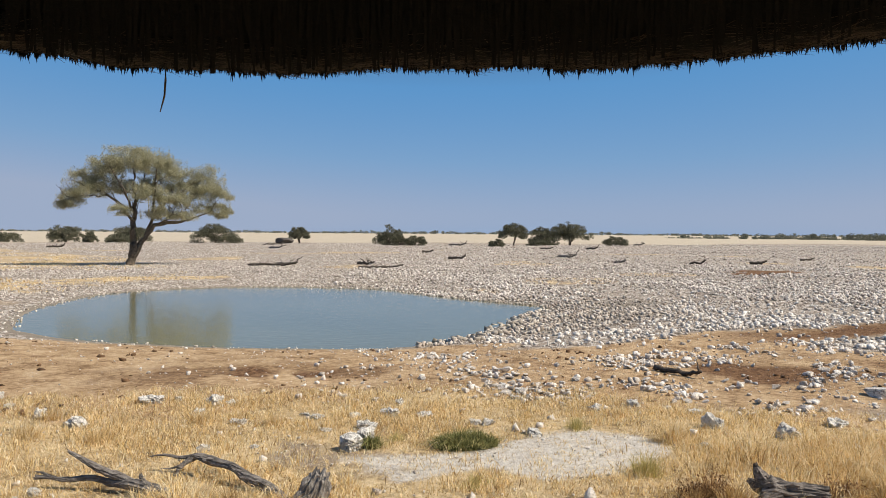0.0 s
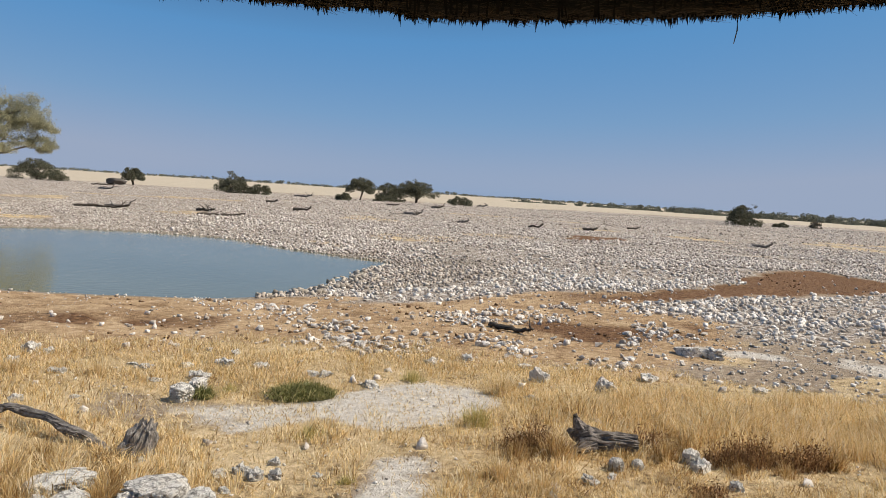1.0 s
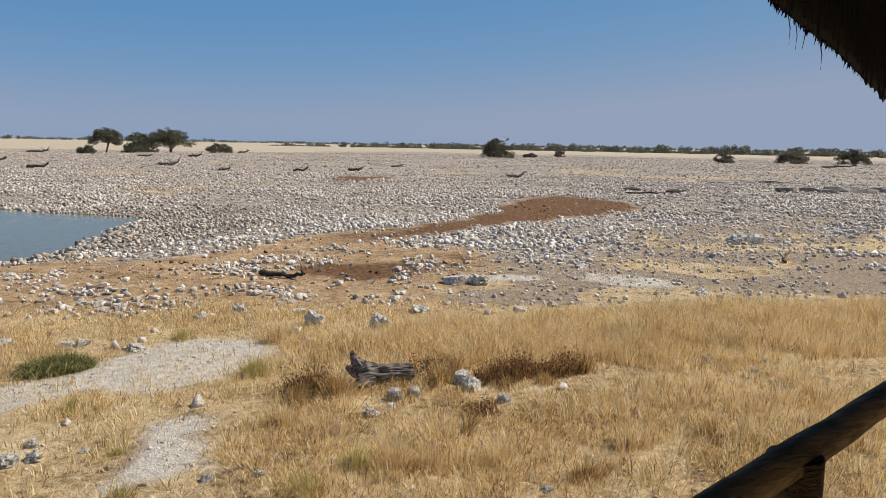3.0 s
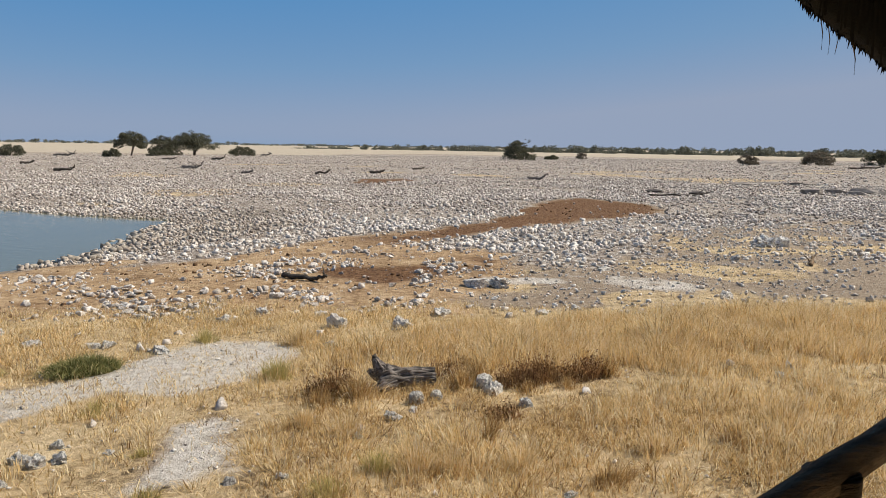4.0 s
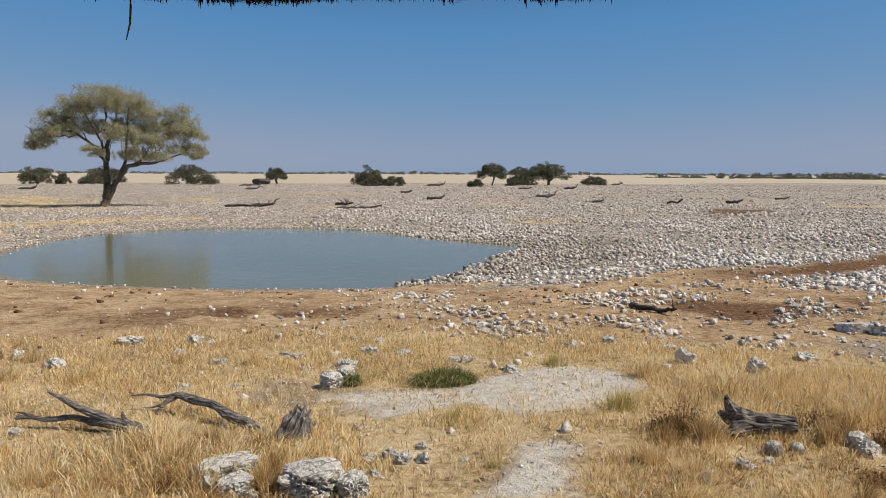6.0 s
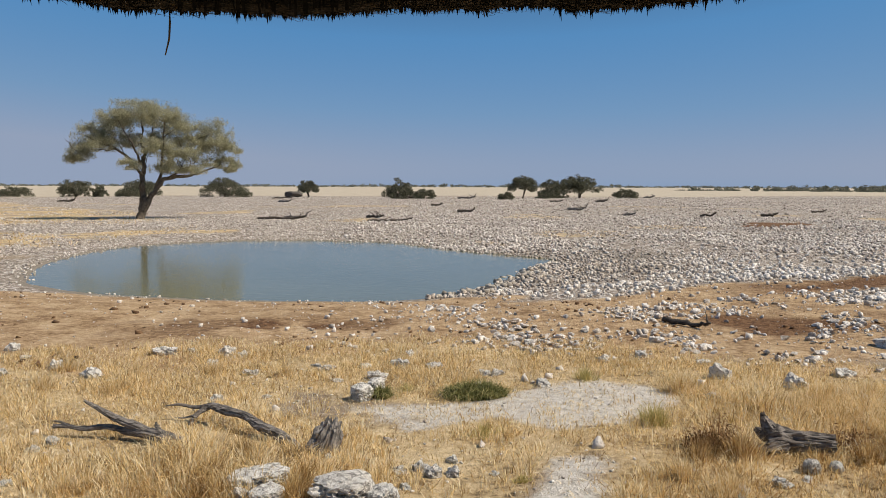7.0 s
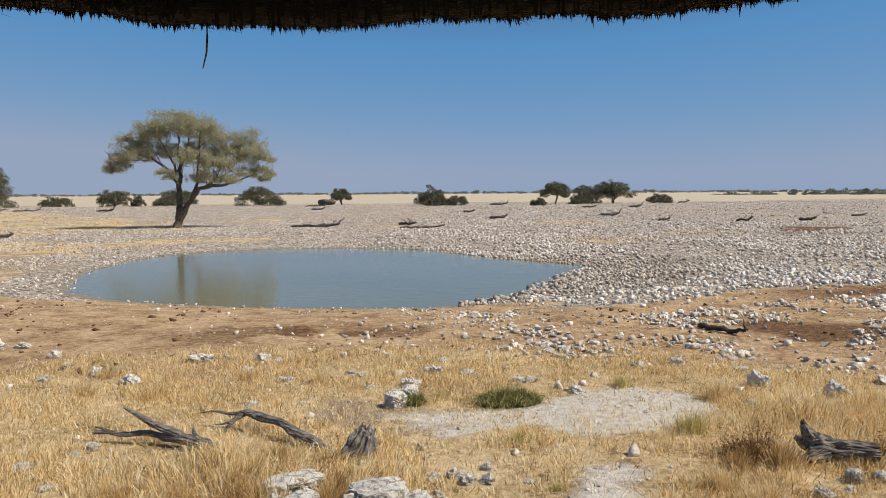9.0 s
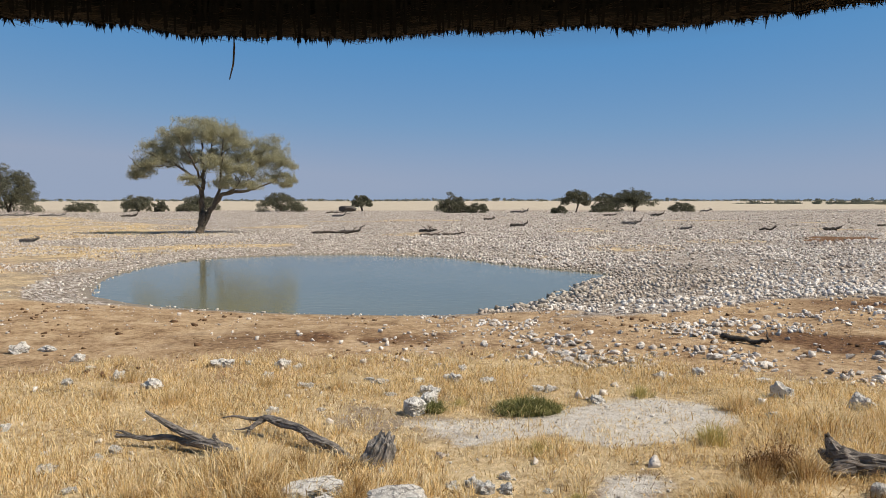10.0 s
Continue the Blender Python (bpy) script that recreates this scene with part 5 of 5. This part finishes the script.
log(6.4, 23.5, 7.25, 22.0, 0.075, 1, 95, DARKWOOD, "short charred black log on brown mud")
log(23.5, 18.1, 24.6, 18.9, 0.07, 2, 97, POLE, "small brown branch sticking up from the stones")


# ---- trees and bushes ----
def leaf_cloud(name, blobs, n, size, material, gap=0.0, seed=0, gap_size=1.0, feathery=False):
    """Leaves in and round the lumps (x, y, z, rx, ry, rz), thick near their skins, with gaps between."""
    g = np.random.default_rng(seed)
    b = np.array(blobs, float)
    vol = (b[:, 3] * b[:, 4] * b[:, 5]) ** 0.75
    k = g.choice(len(b), n, p=vol / vol.sum())
    d = g.normal(size=(n, 3))
    if feathery:
        c = b[k, :3] + np.clip(d, -2.0, 2.0) * b[k, 3:] * np.array([0.55, 0.55, 0.5])
    else:
        d /= np.linalg.norm(d, axis=1)[:, None]
        c = b[k, :3] + d * b[k, 3:] * (g.random(n) ** 0.42)[:, None]
    if gap:
        w = np.array([noise.noise(Vector(p) / gap_size) + 0.6 * noise.noise(Vector(p) * 2.6 / gap_size) for p in c])
        c = c[w > gap]
    m = len(c)
    s = size * g.uniform(0.5, 1.4, m)[:, None]
    u = g.normal(size=(m, 3))
    u /= np.linalg.norm(u, axis=1)[:, None]
    w = np.cross(u, g.normal(size=(m, 3)))
    w /= np.linalg.norm(w, axis=1)[:, None]
    v = np.stack([c - u * s, c + w * s * 0.5, c + u * s, c - w * s * 0.5], 1)
    return mesh_np(name, v.reshape(-1, 3), np.arange(m * 4).reshape(-1, 4), material)


def big_tree(x, y):
    z = ground_z(x, y)
    ob = thing("camelthorn_tree", "spreading camelthorn tree with grey-olive crown beside the waterhole", "tree", (x, y, z))
    # axes: right across the line of sight from the hide, away along it
    a = math.atan2(x, y)
    ob.rotation_euler = (0, 0, -a)
    tr = bent([(-0.25, 0, -0.2), (0.0, 0, 1.2), (0.15, 0, 2.6)], 4, 0.06, 1)
    part("trunk", tube(tr, [0.62, 0.5, 0.46, 0.44, 0.43, 0.42, 0.4, 0.4, 0.38], 14, BARK, 0.12, 2), ob)
    limbs = [([(0.1, 0, 2.0), (0.1, 0.1, 4.4), (0.3, 0.3, 6.6), (0.1, 0.4, 9.4), (0.2, 0.4, 12.6)], 0.40, 0.06),
             ([(-0.05, 0, 0.7), (1.0, -0.1, 2.8), (2.2, -0.3, 4.5), (4.4, -0.4, 5.0), (6.2, -0.2, 5.3), (8.6, 0.0, 6.2)], 0.34, 0.06),
             ([(0.1, 0.1, 5.0), (-1.6, 0.6, 7.4), (-3.6, 0.6, 8.5), (-6.4, 0.4, 9.6)], 0.2, 0.05),
             ([(0.2, 0.2, 6.0), (-0.9, -1.0, 8.6), (-2.4, -1.2, 11.2)], 0.17, 0.04),
             ([(1.4, -0.1, 3.4), (2.6, 0.6, 6.2), (4.6, 0.9, 8.2), (8.2, 0.6, 10.4)], 0.22, 0.05),
             ([(2.2, 0.4, 5.8), (2.4, -1.0, 8.4), (2.8, -1.4, 11.8)], 0.16, 0.04),
             ([(0.0, 0.3, 6.6), (1.0, 2.2, 9.0), (1.6, 3.2, 11.2)], 0.16, 0.04),
             ([(2.6, -0.3, 4.6), (4.2, -2.0, 5.6), (5.6, -2.4, 6.4)], 0.15, 0.04),
             ([(-2.6, 0.6, 8.0), (-4.6, 0.5, 7.8), (-7.0, 0.3, 7.8)], 0.11, 0.04)]
    rr = random.Random(4)
    for k, (p, r0, r1) in enumerate(limbs):
        line = bent(p, 4, 0.16, 40 + k)
        part("limb", tube(line, taper(len(line), r0, r1), 8, BARK, 0.1, k), ob)
        for q in range(5):
            s = line[rr.randrange(len(line) // 3, len(line))]
            e = s + Vector((rr.uniform(-1.4, 1.4), rr.uniform(-1.4, 1.4), rr.uniform(0.3, 1.8)))
            l2 = bent([s, s.lerp(e, 0.5) + Vector((0, 0, 0.2)), e], 3, 0.12, 90 + k * 7 + q)
            part("twig", tube(l2, taper(len(l2), 0.06, 0.015), 5, BARK, 0.1, q), ob)
    lobes = [(0.4, 0.4, 12.7, 4.4, 4.0, 2.3), (-3.0, 0.0, 11.4, 2.6, 3.0, 1.9), (4.0, 0.2, 11.6, 2.8, 3.2, 1.8),
             (-5.5, 0.3, 9.5, 2.7, 2.6, 2.1), (-7.0, 0.2, 7.9, 1.7, 1.8, 1.3), (-8.0, 0.1, 7.1, 0.9, 1.1, 0.7), (-4.0, 0.6, 9.2, 2.0, 2.4, 1.1),
             (8.5, 0.3, 10.1, 2.9, 3.0, 2.5), (6.4, 0.8, 9.2, 2.4, 2.6, 1.8), (10.2, 0.2, 8.8, 1.8, 2.0, 1.5), (9.4, 0.2, 7.0, 2.5, 2.2, 1.0), (11.0, 0.0, 6.4, 1.3, 1.4, 0.7),
             (4.8, -1.2, 7.6, 3.4, 2.6, 1.5), (1.8, -1.6, 8.6, 2.6, 2.2, 1.6), (-1.4, -1.8, 6.5, 1.6, 1.5, 0.8), (2.8, -1.4, 6.1, 2.2, 1.8, 0.8),
             (5.8, -1.6, 6.0, 2.2, 1.8, 0.7), (-1.2, 2.4, 9.6, 2.0, 2.2, 1.2), (3.0, 3.0, 9.6, 3.2, 2.4, 1.6)]
    # each lobe is a loose mass of leaves with a stack of flat, feathery pads in it
    pads = []
    for lx, ly, lz, ax, ay, az in lobes:
        lx, ax, ay, az, lz = lx * 0.93, ax * 0.9, ay * 0.9, az * 0.88, lz * 0.95
        pads.append((lx, ly, lz, ax * 0.82, ay * 0.82, az * 0.72))
        for k in range(14):
            th, rad = rr.uniform(0, 6.28), math.sqrt(rr.random()) * 0.78
            px, py = math.cos(th) * rad, math.sin(th) * rad
            top = math.sqrt(1 - rad * rad)
            w = rr.uniform(0.26, 0.46)
            pads.append((lx + px * ax, ly + py * ay, lz + az * top * rr.uniform(-0.55, 0.95) - 0.25 * rad * az, ax * w, ay * w, 0.3 + 0.2 * az * rr.random()))
    part("crown", leaf_cloud("crown", pads, 320000, 0.068, CAMEL_LEAF, -0.05, 5, 0.9, True), ob)


big_tree(-35.7, 89.6)


def bush(x, y, w, h, material, seed, label, name="bush", trunk=0.0):
    """A dense shrub or small tree: stems and a lumpy crown w wide and h high, bare for trunk metres below."""
    g = random.Random(seed)
    ob = thing(name, label, "bush" if name == "bush" else "tree", (x, y, ground_z(x, y)))
    for k in range(4):
        a = g.uniform(0, 6.28)
        e = Vector((math.cos(a) * w * 0.28, math.sin(a) * w * 0.28, h * 0.7))
        line = bent([(0.08 * k, 0, -0.1), (e.x * 0.3, e.y * 0.3, max(trunk, h * 0.3)), e], 3, 0.05 * w * 0.3, seed + k)
        part("stem", tube(line, taper(len(line), 0.02 * h + 0.05, 0.03), 6, BARK, 0.1, seed + k), ob)
    clumps = []
    for q in range(64):
        a, r, s = g.uniform(0, 6.28), math.sqrt(g.random()), g.uniform(0.09, 0.17)
        top = math.sqrt(max(0.0, 1 - r ** 3)) * g.uniform(0.8, 1.05)
        edge = (0.53 - s * 0.6) * r
        if trunk:
            zz = trunk + (h - trunk) * (1 - s) * (0.22 + 0.74 * top * g.random() ** 0.7)
        else:
            zz = h * (1 - s * 0.8) * top * g.random() ** 0.6
        clumps.append((math.cos(a) * w * edge, math.sin(a) * w * edge, max(zz, 0.1), s * w, s * w, s * (h - trunk) * 0.9))
    part("crown", leaf_cloud("crown", clumps, int(3000 + 190 * w * h), 0.2, material, -0.05, seed, 1.1), ob)
    return ob


BUSHES = [(-159, 239, 19, 16), (-142, 252, 11, 3.6), (-123, 254, 11, 6.8), (-115, 254, 5, 4), (-106, 255, 9, 3), (-106, 266, 13, 7), (-75, 257, 16, 7.2), (-16.6, 239, 9.6, 6.6), (-8.9, 239, 8, 3.4), (33.8, 264, 11, 7), (16, 231, 5.2, 2.4), (30, 252, 6.5, 2.4), (58.6, 266, 9, 3.4), (135, 213, 10.5, 7), (181, 242, 4.2, 3), (157, 227, 5, 1.8), (205, 158, 9.5, 5), (226, 153, 10, 5.2)]
for k, (x, y, w, h) in enumerate(BUSHES):
    bush(x, y, w, h, GREY_LEAF if k in (14, 16) else BUSH_LEAF, 200 + k, ("brown-grey thorny bush" if k in (14, 16) else "low spreading dark green bush" if h < 4 else "rounded dense dark green thorn bush") + " on the pale plain")
bush(22.6, 252, 9.2, 8.2, BUSH_LEAF, 231, "small dark flat-topped thorn tree on the pale plain", "thorn_tree", 1.5)
bush(43.0, 265, 14.0, 9.0, BUSH_LEAF, 232, "dark umbrella-shaped thorn tree on the pale plain", "thorn_tree", 0.7)
bush(-49.8, 270, 7.4, 6.6, BUSH_LEAF, 233, "sparse grey half-bare bush behind a boulder", "bush", 0.9)
bush(181, 163, 6, 3, GREY_LEAF, 234, "grey leafless low bush on stony ground")
ob = thing("boulder", "big rounded dark grey boulder on the plain", "rock", (-53.5, 262, ground_z(-53.5, 262) + 0.9), bm_mesh("boulder", rock_shape(77, 3, 0.6, 0.15), DARK_STONE))
ob.scale = (6.4, 4.5, 3.6)


# ---- far woods on the horizon ----
def far_woods():
    g = np.random.default_rng(3)
    blobs = []
    for az in np.arange(16, 68, 0.12):
        if g.random() > 0.25 + 0.75 * min(1, (az - 16) / 16) or g.random() < 0.06:
            continue
        a = az + g.normal(0, 0.08)
        d = 760 + 120 * g.random() - (az - 18) * 4
        h = 0.72 * (1 + max(0, az - 20) / 60) * (2.2 + 5.5 * g.random() ** 2.2) * (0.6 + 0.8 * vnoise(np.array([az]), np.array([0.0]), 1.7, 61)[0])
        x, y = d * math.sin(radians(a)), d * math.cos(radians(a))
        blobs.append((x, y, h * 0.42, g.uniform(2.6, 6.5), g.uniform(2, 4), h * 0.58))
    near = len(blobs)
    for az in np.arange(-45, 68, 0.2):
        a = az + g.normal(0, 0.08)
        d = 1900 + 500 * g.random()
        h = g.uniform(5.0, 9.5) * (0.5 + 1.0 * vnoise(np.array([az]), np.array([5.0]), 2.0, 62)[0])
        blobs.append((d * math.sin(radians(a)), d * math.cos(radians(a)), h * 0.5, g.uniform(5, 9), 5, h * 0.5))
    woods = thing("far_woods", "dark line of far thorn trees along the horizon", "trees", kind="stuff")
    part("tree_line", leaf_cloud("tree_line", blobs[:near], 42000, 0.85, FAR_LEAF, 0, 9), woods, "", "stuff")
    part("far_tree_line", leaf_cloud("far_tree_line", blobs[near:], 24000, 1.9, FAR_LEAF, 0, 10), woods, "", "stuff")



far_woods()
